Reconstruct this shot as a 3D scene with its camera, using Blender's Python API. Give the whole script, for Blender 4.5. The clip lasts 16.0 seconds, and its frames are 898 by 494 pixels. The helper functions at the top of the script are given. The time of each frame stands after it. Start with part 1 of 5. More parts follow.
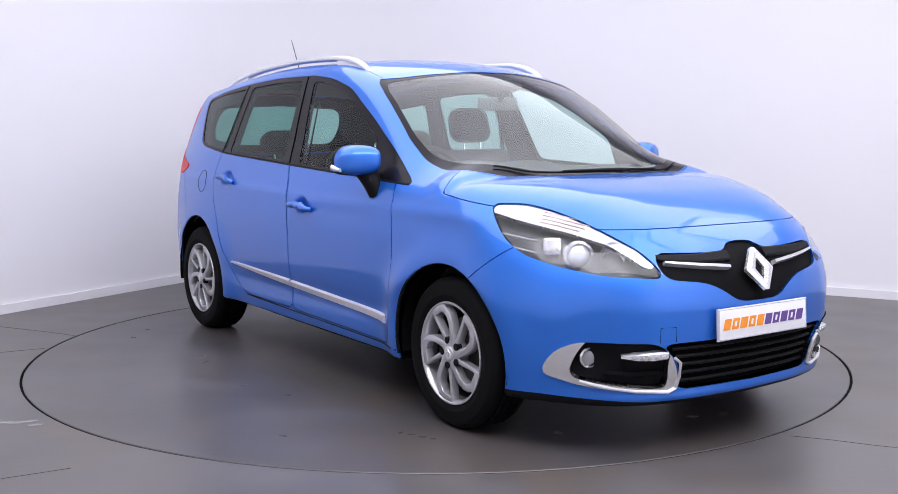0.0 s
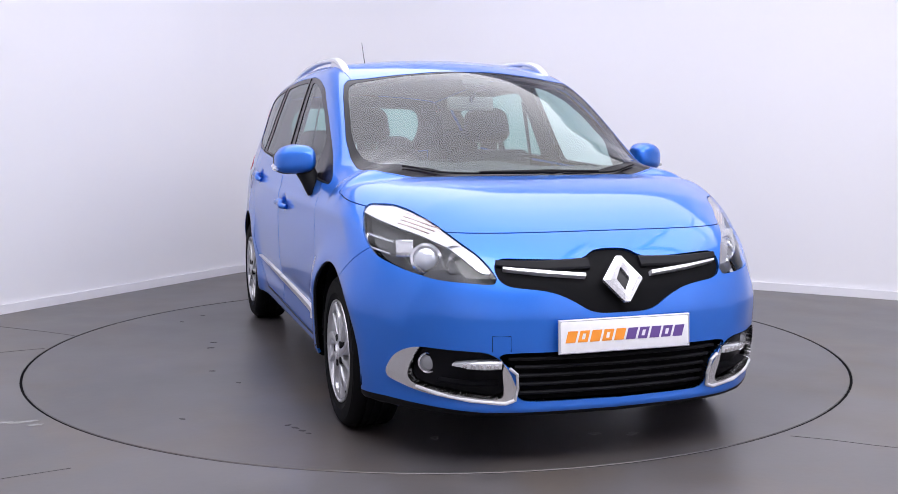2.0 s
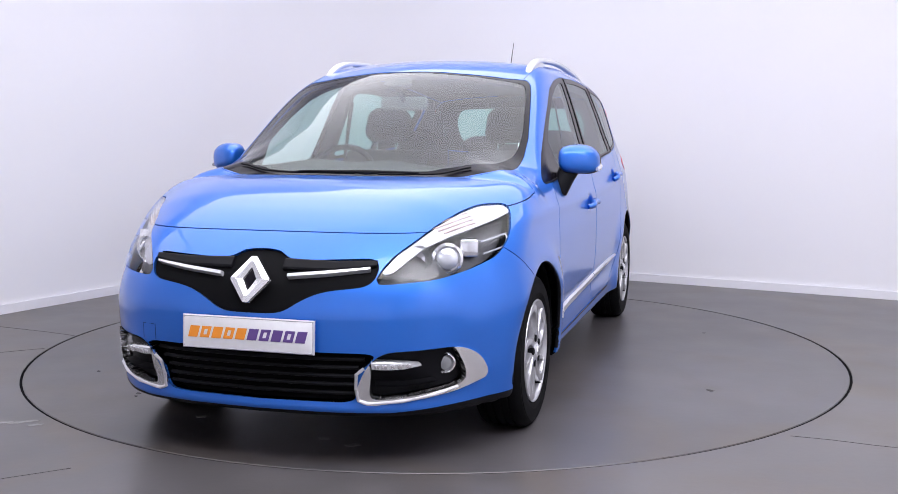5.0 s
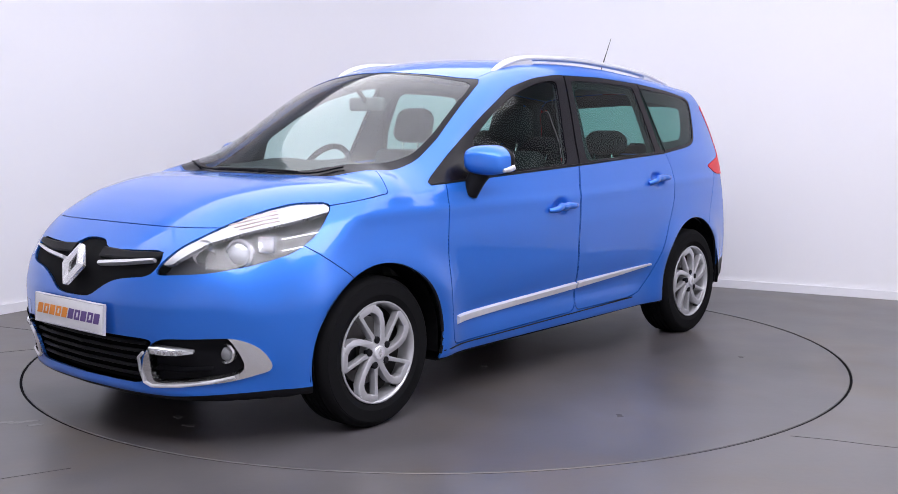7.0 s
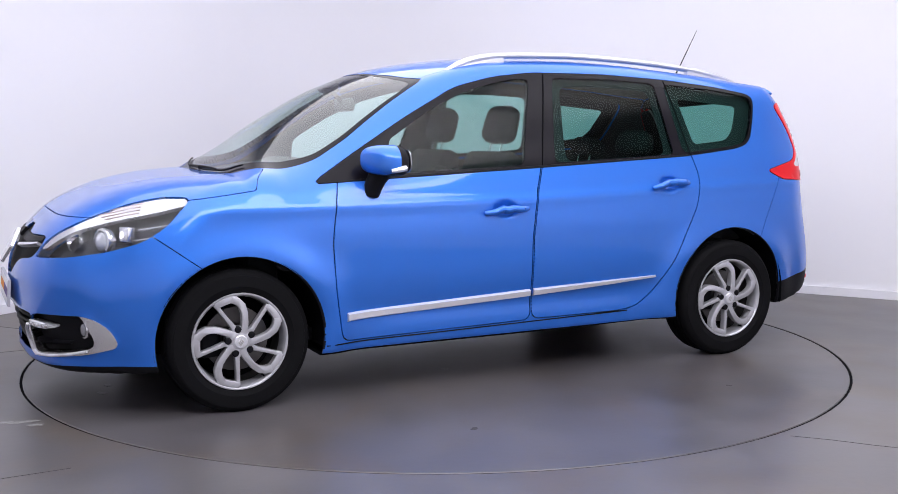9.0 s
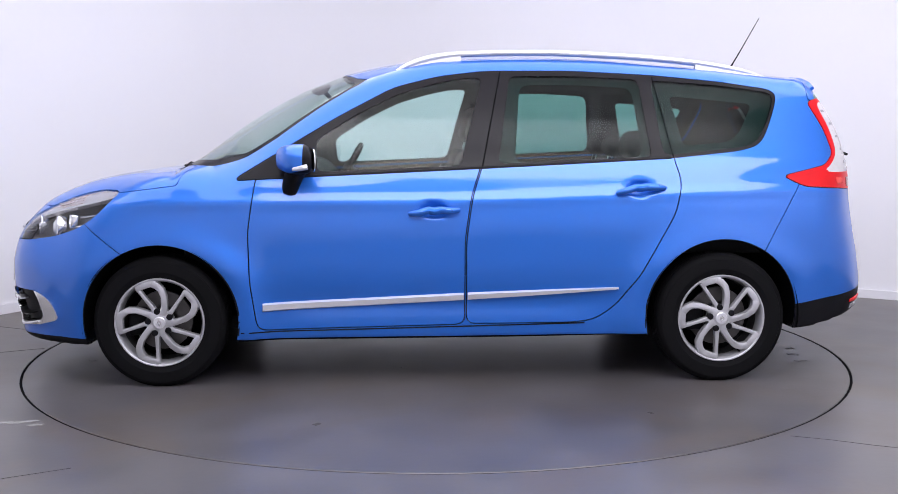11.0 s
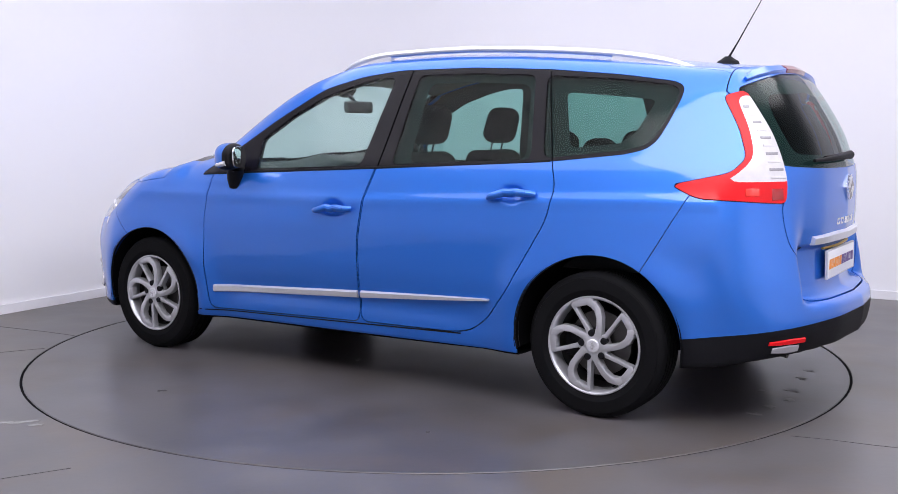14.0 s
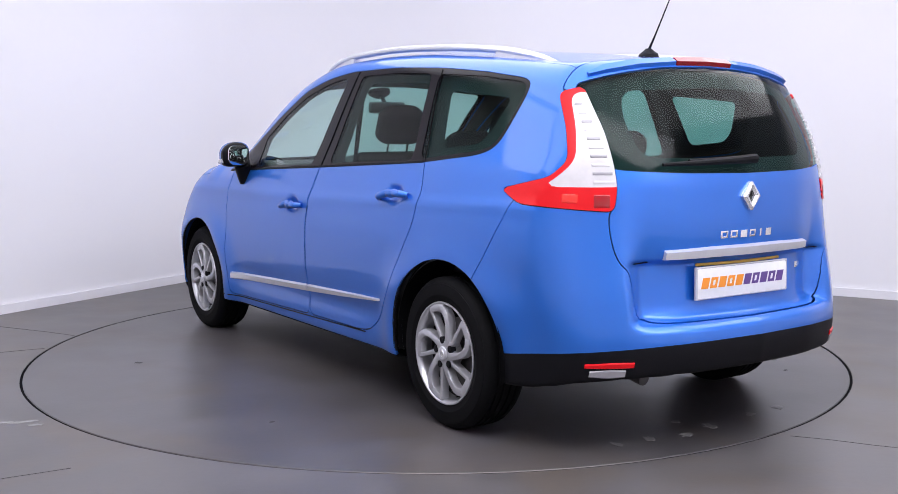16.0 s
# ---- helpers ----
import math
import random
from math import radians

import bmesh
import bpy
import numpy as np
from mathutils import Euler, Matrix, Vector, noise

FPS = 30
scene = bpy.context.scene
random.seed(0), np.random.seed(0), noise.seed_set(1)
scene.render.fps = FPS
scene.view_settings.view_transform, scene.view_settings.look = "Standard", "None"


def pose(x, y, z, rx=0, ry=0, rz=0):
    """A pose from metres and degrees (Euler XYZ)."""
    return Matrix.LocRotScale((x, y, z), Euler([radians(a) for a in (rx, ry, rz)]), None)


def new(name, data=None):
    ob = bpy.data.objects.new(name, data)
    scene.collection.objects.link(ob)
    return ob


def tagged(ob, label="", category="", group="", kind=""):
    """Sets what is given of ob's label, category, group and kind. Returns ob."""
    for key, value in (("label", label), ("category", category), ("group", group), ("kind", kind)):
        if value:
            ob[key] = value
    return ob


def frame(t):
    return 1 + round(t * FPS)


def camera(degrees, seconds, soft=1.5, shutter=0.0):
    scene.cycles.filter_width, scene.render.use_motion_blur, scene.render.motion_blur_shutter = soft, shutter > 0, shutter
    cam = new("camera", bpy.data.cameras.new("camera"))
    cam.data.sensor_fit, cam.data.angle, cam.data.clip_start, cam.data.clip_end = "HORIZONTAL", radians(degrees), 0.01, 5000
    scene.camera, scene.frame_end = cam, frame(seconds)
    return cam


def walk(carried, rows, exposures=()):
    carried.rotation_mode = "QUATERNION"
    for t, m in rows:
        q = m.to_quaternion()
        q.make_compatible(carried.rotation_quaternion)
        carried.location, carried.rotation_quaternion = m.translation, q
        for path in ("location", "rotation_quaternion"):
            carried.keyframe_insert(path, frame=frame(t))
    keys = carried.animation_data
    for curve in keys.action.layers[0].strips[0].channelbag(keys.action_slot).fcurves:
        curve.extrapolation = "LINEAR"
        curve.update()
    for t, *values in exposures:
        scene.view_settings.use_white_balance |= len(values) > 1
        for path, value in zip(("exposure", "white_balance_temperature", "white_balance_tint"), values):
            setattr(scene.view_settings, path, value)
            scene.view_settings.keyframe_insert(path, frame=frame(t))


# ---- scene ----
cam = camera(46.52, 16.0, soft=0.6)
EYE_POSE = pose(0.0, -5.955, 1.254, 90 - 6.396, 0.0, -0.625)
walk(cam, [(0.0, EYE_POSE), (16.0, EYE_POSE)], exposures=[(0.0, 0.24), (16.0, 0.24)])


def heading(t):
    """The turntable's angle in degrees: at rest before the start, then a steady turn."""
    if t >= 2.0:
        return -90.1 - 11.73 * (t - 3.5)
    knots = [(0.0, -55.8), (0.5, -57.6), (1.0, -61.3), (1.5, -66.4), (2.0, -72.5)]
    for (a, va), (b, vb) in zip(knots, knots[1:]):
        if t <= b:
            return va + (vb - va) * (t - a) / (b - a)


# ---------------------------------------------------------------- world and lights
world = bpy.data.worlds.new("studio")
scene.world = world
world.use_nodes = True
world.node_tree.nodes["Background"].inputs[0].default_value = (0.9, 0.92, 1.0, 1)
world.node_tree.nodes["Background"].inputs[1].default_value = 0.15


def softbox(x, y, z, sx, sy, watts, turn):
    lamp = bpy.data.lights.new("ceiling_softbox", "AREA")
    lamp.shape, lamp.size, lamp.size_y, lamp.energy = "RECTANGLE", sx, sy, watts
    lamp.color = (0.945, 0.93, 1.0)
    ob = new("ceiling_softbox", lamp)
    ob.matrix_basis = pose(x, y, z, 0, 0, turn)
    return ob


# ceiling panels, all out of view: middle, height, size, power and turn; first a great diffuser, added over the
# turntable for even light
LIGHTS = [(0.3, -1.15, 3.30, 6.6, 6.6, 128, -30.25), (1.2, -4.0, 3.20, 5.0, 1.8, 160, 0), (-3.6, -1.2, 3.20, 1.3, 1.1, 6, 0),
          (2.3, -2.5, 3.20, 1.3, 1.1, 9, 0), (2.9, -1.3, 3.20, 1.3, 1.1, 9, 0), (3.5, 0.0, 3.20, 1.3, 1.1, 9, 0)]
for spec in LIGHTS:
    softbox(*spec)


# ---------------------------------------------------------------- materials
def nodes_of(name):
    m = bpy.data.materials.new(name)
    m.use_nodes = True
    t = m.node_tree
    return m, t, t.nodes["Principled BSDF"]


def plain(name, color, rough=0.5, metal=0.0, coat=0.0, emit=0.0, spec=0.5, vary=0.06, scale=40.0, bump=0.0):
    """A surface with small tonal variation and optional fine relief."""
    m, t, b = nodes_of(name)
    tex = t.nodes.new("ShaderNodeTexCoord")
    n = t.nodes.new("ShaderNodeTexNoise")
    n.inputs["Scale"].default_value, n.inputs["Detail"].default_value = scale, 4
    t.links.new(tex.outputs["Object"], n.inputs["Vector"])
    mix = t.nodes.new("ShaderNodeMix")
    mix.data_type = "RGBA"
    mix.inputs[6].default_value = (*[c * (1 - vary) for c in color], 1)
    mix.inputs[7].default_value = (*[min(1, c * (1 + vary)) for c in color], 1)
    t.links.new(n.outputs["Fac"], mix.inputs[0])
    t.links.new(mix.outputs[2], b.inputs["Base Color"])
    b.inputs["Roughness"].default_value, b.inputs["Metallic"].default_value = rough, metal
    b.inputs["Coat Weight"].default_value, b.inputs["Coat Roughness"].default_value = coat, 0.03
    b.inputs["Specular IOR Level"].default_value = spec
    if emit:
        b.inputs["Emission Color"].default_value = (*color, 1)
        b.inputs["Emission Strength"].default_value = emit
    if bump:
        bp = t.nodes.new("ShaderNodeBump")
        bp.inputs["Strength"].default_value, bp.inputs["Distance"].default_value = bump, 0.002
        t.links.new(n.outputs["Fac"], bp.inputs["Height"])
        t.links.new(bp.outputs[0], b.inputs["Normal"])
    return m


def tinted_glass(name, color, rough=0.0, face=0.03):
    """A thin pane: tinted see-through, and gloss that grows towards grazing view."""
    m = bpy.data.materials.new(name)
    m.use_nodes = True
    t = m.node_tree
    t.nodes.remove(t.nodes["Principled BSDF"])
    out = t.nodes["Material Output"]
    tr, gl, mx, lw, pw, ma = (t.nodes.new("ShaderNode" + k) for k in ("BsdfTransparent", "BsdfGlossy", "MixShader", "LayerWeight", "Math", "Math"))
    tr.inputs["Color"].default_value = (*color, 1)
    gl.inputs["Roughness"].default_value = rough
    gl.inputs["Color"].default_value = (1, 1, 1, 1)
    lw.inputs["Blend"].default_value = 0.5
    pw.operation, ma.operation = "POWER", "MULTIPLY_ADD"
    pw.inputs[1].default_value = 5.0
    ma.inputs[1].default_value, ma.inputs[2].default_value = 0.8, face
    t.links.new(lw.outputs["Facing"], pw.inputs[0])
    t.links.new(pw.outputs[0], ma.inputs[0])
    t.links.new(ma.outputs[0], mx.inputs[0])
    t.links.new(tr.outputs[0], mx.inputs[1])
    t.links.new(gl.outputs[0], mx.inputs[2])
    t.links.new(mx.outputs[0], out.inputs["Surface"])
    return m


def car_paint():
    m, t, b = nodes_of("blue_metallic_paint")
    tex = t.nodes.new("ShaderNodeTexCoord")
    n = t.nodes.new("ShaderNodeTexNoise")
    n.inputs["Scale"].default_value, n.inputs["Detail"].default_value = 900, 2
    t.links.new(tex.outputs["Object"], n.inputs["Vector"])
    mix = t.nodes.new("ShaderNodeMix")
    mix.data_type = "RGBA"
    mix.inputs[6].default_value = (0.010, 0.124, 0.545, 1)
    mix.inputs[7].default_value = (0.016, 0.158, 0.65, 1)
    t.links.new(n.outputs["Fac"], mix.inputs[0])
    t.links.new(mix.outputs[2], b.inputs["Base Color"])
    b.inputs["Metallic"].default_value, b.inputs["Roughness"].default_value = 0.52, 0.43
    b.inputs["Coat Weight"].default_value, b.inputs["Coat Roughness"].default_value = 0.9, 0.06
    n2 = t.nodes.new("ShaderNodeTexNoise")
    n2.inputs["Scale"].default_value = 5.0
    t.links.new(tex.outputs["Object"], n2.inputs["Vector"])
    bp = t.nodes.new("ShaderNodeBump")
    bp.inputs["Strength"].default_value, bp.inputs["Distance"].default_value = 0.05, 0.004
    t.links.new(n2.outputs["Fac"], bp.inputs["Height"])
    t.links.new(bp.outputs[0], b.inputs["Coat Normal"])
    return m


def floor_material(name, tone, seed, stain):
    """Grey painted concrete: broad stains, fine grain, faint scuffs and uneven sheen."""
    m, t, b = nodes_of(name)
    tex = t.nodes.new("ShaderNodeTexCoord")
    mp = t.nodes.new("ShaderNodeMapping")
    mp.inputs["Location"].default_value = (seed, seed * 2, 0)
    t.links.new(tex.outputs["Object"], mp.inputs["Vector"])
    a, c, d = (t.nodes.new("ShaderNodeTexNoise") for _ in range(3))
    a.inputs["Scale"].default_value, a.inputs["Detail"].default_value = 0.55, 6
    c.inputs["Scale"].default_value, c.inputs["Detail"].default_value = 30, 5
    d.inputs["Scale"].default_value, d.inputs["Detail"].default_value = 3.0, 8
    a.inputs["Distortion"].default_value = 0.6
    for n in (a, c, d):
        t.links.new(mp.outputs[0], n.inputs["Vector"])
    ramp = t.nodes.new("ShaderNodeValToRGB")
    ramp.color_ramp.elements[0].position, ramp.color_ramp.elements[1].position = 0.37, 0.63
    ramp.color_ramp.elements[0].color = (*[v * 0.69 for v in tone], 1)
    ramp.color_ramp.elements[1].color = (*[v * 1.28 for v in tone], 1)
    s1 = t.nodes.new("ShaderNodeMath")
    s1.operation = "MULTIPLY_ADD"
    s1.inputs[1].default_value = 0.35
    t.links.new(d.outputs["Fac"], s1.inputs[0])
    s2 = t.nodes.new("ShaderNodeMath")
    s2.operation = "MULTIPLY"
    s2.inputs[1].default_value = 0.65
    t.links.new(a.outputs["Fac"], s2.inputs[0])
    t.links.new(s2.outputs[0], s1.inputs[2])
    t.links.new(s1.outputs[0], ramp.inputs[0])
    e = t.nodes.new("ShaderNodeTexNoise")
    e.inputs["Scale"].default_value, e.inputs["Detail"].default_value, e.inputs["Distortion"].default_value = 1.1, 7, 1.4
    t.links.new(mp.outputs[0], e.inputs["Vector"])
    st = t.nodes.new("ShaderNodeMapRange")
    st.inputs["From Min"].default_value, st.inputs["From Max"].default_value = 0.46, 0.70
    st.inputs["To Max"].default_value = stain
    t.links.new(e.outputs["Fac"], st.inputs["Value"])
    mx = t.nodes.new("ShaderNodeMix")
    mx.data_type = "RGBA"
    mx.inputs[7].default_value = (tone[0] * 1.12, tone[1] * 0.98, tone[2] * 0.78, 1)
    t.links.new(st.outputs[0], mx.inputs[0])
    t.links.new(ramp.outputs[0], mx.inputs[6])
    t.links.new(mx.outputs[2], b.inputs["Base Color"])
    rr = t.nodes.new("ShaderNodeMapRange")
    rr.inputs["To Min"].default_value, rr.inputs["To Max"].default_value = 0.25, 0.42
    t.links.new(d.outputs["Fac"], rr.inputs["Value"])
    t.links.new(rr.outputs[0], b.inputs["Roughness"])
    b.inputs["Specular IOR Level"].default_value = 0.45
    bp = t.nodes.new("ShaderNodeBump")
    bp.inputs["Strength"].default_value, bp.inputs["Distance"].default_value = 0.12, 0.002
    t.links.new(c.outputs["Fac"], bp.inputs["Height"])
    t.links.new(bp.outputs[0], b.inputs["Normal"])
    return m


PAINT = car_paint()
FLOOR = floor_material("grey_floor_paint", (0.084, 0.078, 0.081), 3.0, 0.9)
DECK = floor_material("grey_turntable_paint", (0.071, 0.066, 0.071), 11.0, 0.75)
WALL = plain("white_wall_paint", (0.80, 0.79, 0.825), 0.75, vary=0.015, scale=1.2)
SKIRT = plain("white_gloss_paint", (0.78, 0.77, 0.81), 0.4, vary=0.02, scale=6)
CEIL = plain("ceiling_paint", (0.82, 0.82, 0.84), 0.8, vary=0.02, scale=2)
LAMP_ON = plain("lit_diffuser", (0.97, 0.96, 1.0), 0.6, emit=1.0)
BLACK = plain("black_gap", (0.004, 0.004, 0.005), 0.9, spec=0.05)
GLOSS_BLACK = plain("gloss_black_trim", (0.006, 0.005, 0.008), 0.25, spec=0.16)
SATIN_BLACK = plain("satin_black_plastic", (0.006, 0.006, 0.008), 0.5, spec=0.12, bump=0.2, scale=300)
RUBBER = plain("tyre_rubber", (0.006, 0.006, 0.007), 0.7, spec=0.06, bump=0.3, scale=200)
ALLOY = plain("silver_alloy", (0.48, 0.48, 0.51), 0.30, metal=0.6, coat=0.4)
CHROME = plain("chrome", (0.86, 0.86, 0.88), 0.14, metal=0.85)
SATIN_SILVER = plain("satin_silver", (0.66, 0.66, 0.70), 0.3, metal=0.5, coat=0.3)
MIRROR = plain("mirror_silver", (0.80, 0.82, 0.84), 0.015, metal=1.0, vary=0.0)
CLOTH = plain("charcoal_seat_cloth", (0.014, 0.014, 0.017), 0.9, bump=0.6, scale=400, vary=0.2)
CABIN = plain("dark_grey_cabin_plastic", (0.026, 0.027, 0.030), 0.6, bump=0.2, scale=250)
LINER = plain("light_grey_headliner", (0.17, 0.17, 0.175), 0.9, scale=80)
WHITE = plain("white_plastic", (0.75, 0.75, 0.78), 0.35)
ORANGE = plain("orange_print", (0.75, 0.25, 0.02), 0.5)
PURPLE = plain("purple_print", (0.10, 0.05, 0.22), 0.5)
GLASS = tinted_glass("clear_green_glass", (0.70, 0.87, 0.83), 0.05, 0.02)
SCREEN = tinted_glass("windscreen_glass", (0.77, 0.89, 0.85), 0.05, 0.085)
PRIVACY = tinted_glass("privacy_glass", (0.33, 0.56, 0.51), 0.09, 0.012)
LENS = tinted_glass("clear_lens", (0.94, 0.95, 0.97))


# ---------------------------------------------------------------- mesh helpers
def mesh_object(name, verts, faces, material, parent=None, label="", normals=None, smooth=True):
    me = bpy.data.meshes.new(name)
    me.from_pydata([tuple(v) for v in verts], [], [tuple(f) for f in faces])
    me.materials.append(material)
    if smooth:
        me.polygons.foreach_set("use_smooth", [True] * len(me.polygons))
    me.update()
    if normals is not None:
        me.normals_split_custom_set_from_vertices([tuple(n) for n in normals])
    ob = new(name, me)
    if parent:
        ob.parent = parent
    return tagged(ob, label)


def part(name, bm, material, parent, label="", smooth=30.0):
    """Links a bmesh as one mesh object under a thing or a part; edges sharper than smooth degrees stay sharp."""
    me = bpy.data.meshes.new(name)
    bmesh.ops.recalc_face_normals(bm, faces=bm.faces)
    for f in bm.faces:
        f.smooth = smooth > 0
    for e in bm.edges:
        if len(e.link_faces) == 2 and e.calc_face_angle(0) > radians(smooth):
            e.smooth = False
    bm.to_mesh(me)
    bm.free()
    me.materials.append(material)
    ob = new(name, me)
    if parent:
        ob.parent = parent
    return tagged(ob, label)


def box_bm(x0, x1, y0, y1, z0, z1, bevel=0.0, seg=2, m=None):
    bm = bmesh.new()
    bmesh.ops.create_cube(bm, size=1.0)
    bmesh.ops.transform(bm, verts=bm.verts, matrix=Matrix.Translation(((x0 + x1) / 2, (y0 + y1) / 2, (z0 + z1) / 2)) @ Matrix.Diagonal((x1 - x0, y1 - y0, z1 - z0, 1)))
    if bevel:
        bmesh.ops.bevel(bm, geom=bm.edges[:], offset=bevel, segments=seg, affect="EDGES", profile=0.5)
    if m is not None:
        bmesh.ops.transform(bm, verts=bm.verts, matrix=m)
    return bm


def lathe_bm(profile, n=48, axis="y", loop=False, caps=True):
    """Turns (radius, along) pairs round an axis."""
    bm = bmesh.new()
    rings = []
    for r, a in profile:
        ring = []
        for i in range(n):
            c, s = r * math.cos(2 * math.pi * i / n), r * math.sin(2 * math.pi * i / n)
            ring.append(bm.verts.new({"y": (c, a, s), "z": (c, s, a), "x": (a, c, s)}[axis]))
        rings.append(ring)
    pairs = list(zip(rings, rings[1:])) + ([(rings[-1], rings[0])] if loop else [])
    for p, q in pairs:
        for i in range(n):
            bm.faces.new((p[i], p[(i + 1) % n], q[(i + 1) % n], q[i]))
    if not loop and caps:
        for ring in (rings[0], rings[-1]):
            bm.faces.new(ring)
    return bm


def tube_bm(points, radius, n=10, flat=1.0, closed=False):
    """A rounded bar swept along points; radius may be a list; flat squashes it in z."""
    bm = bmesh.new()
    pts = [Vector(p) for p in points]
    rad = radius if isinstance(radius, (list, tuple)) else [radius] * len(pts)
    rings = []
    for i, p in enumerate(pts):
        a, b = pts[i - 1 if (i or closed) else 0], pts[(i + 1) % len(pts) if (closed or i + 1 < len(pts)) else i]
        d = (b - a).normalized()
        s = d.cross(Vector((0, 0, 1)))
        s = s.normalized() if s.length > 1e-4 else Vector((0, 1, 0))
        u = s.cross(d)
        rings.append([bm.verts.new(p + rad[i] * (math.cos(2 * math.pi * k / n) * s + flat * math.sin(2 * math.pi * k / n) * u)) for k in range(n)])
    for p, q in list(zip(rings, rings[1:])) + ([(rings[-1], rings[0])] if closed else []):
        for k in range(n):
            bm.faces.new((p[k], p[(k + 1) % n], q[(k + 1) % n], q[k]))
    if not closed:
        bm.faces.new(rings[0])
        bm.faces.new(rings[-1])
    return bm


def plate_bm(outline, m, depth, bevel=0.0):
    """A flat plate from a 2D outline (in x, y), thick along z, laid at m."""
    bm = bmesh.new()
    f = bm.faces.new([bm.verts.new((x, y, 0)) for x, y in outline])
    r = bmesh.ops.extrude_face_region(bm, geom=[f])
    bmesh.ops.translate(bm, verts=[v for v in r["geom"] if isinstance(v, bmesh.types.BMVert)], vec=(0, 0, depth))
    if bevel:
        top = [e for e in bm.edges if all(abs(v.co.z - depth) < 1e-6 for v in e.verts)]
        bmesh.ops.bevel(bm, geom=top, offset=bevel, segments=2, affect="EDGES", profile=0.5)
    bmesh.ops.transform(bm, verts=bm.verts, matrix=m)
    return bm


# ---------------------------------------------------------------- the studio
CORNER, ALONG, DOWN = Vector((-1.134, 4.314, 0)), Vector((0.8638, -0.5038, 0)), Vector((-0.5038, -0.8638, 0))
ROOM = Matrix(((ALONG.x, DOWN.x, 0, CORNER.x), (ALONG.y, DOWN.y, 0, CORNER.y), (0, 0, 1, 0), (0, 0, 0, 1)))
RL, RD, RH = 8.8, 9.6, 3.4


def structure(name, bm, material, label, cat):
    ob = part(name, bm, material, None, label)
    return tagged(ob, category=cat, kind="structure")


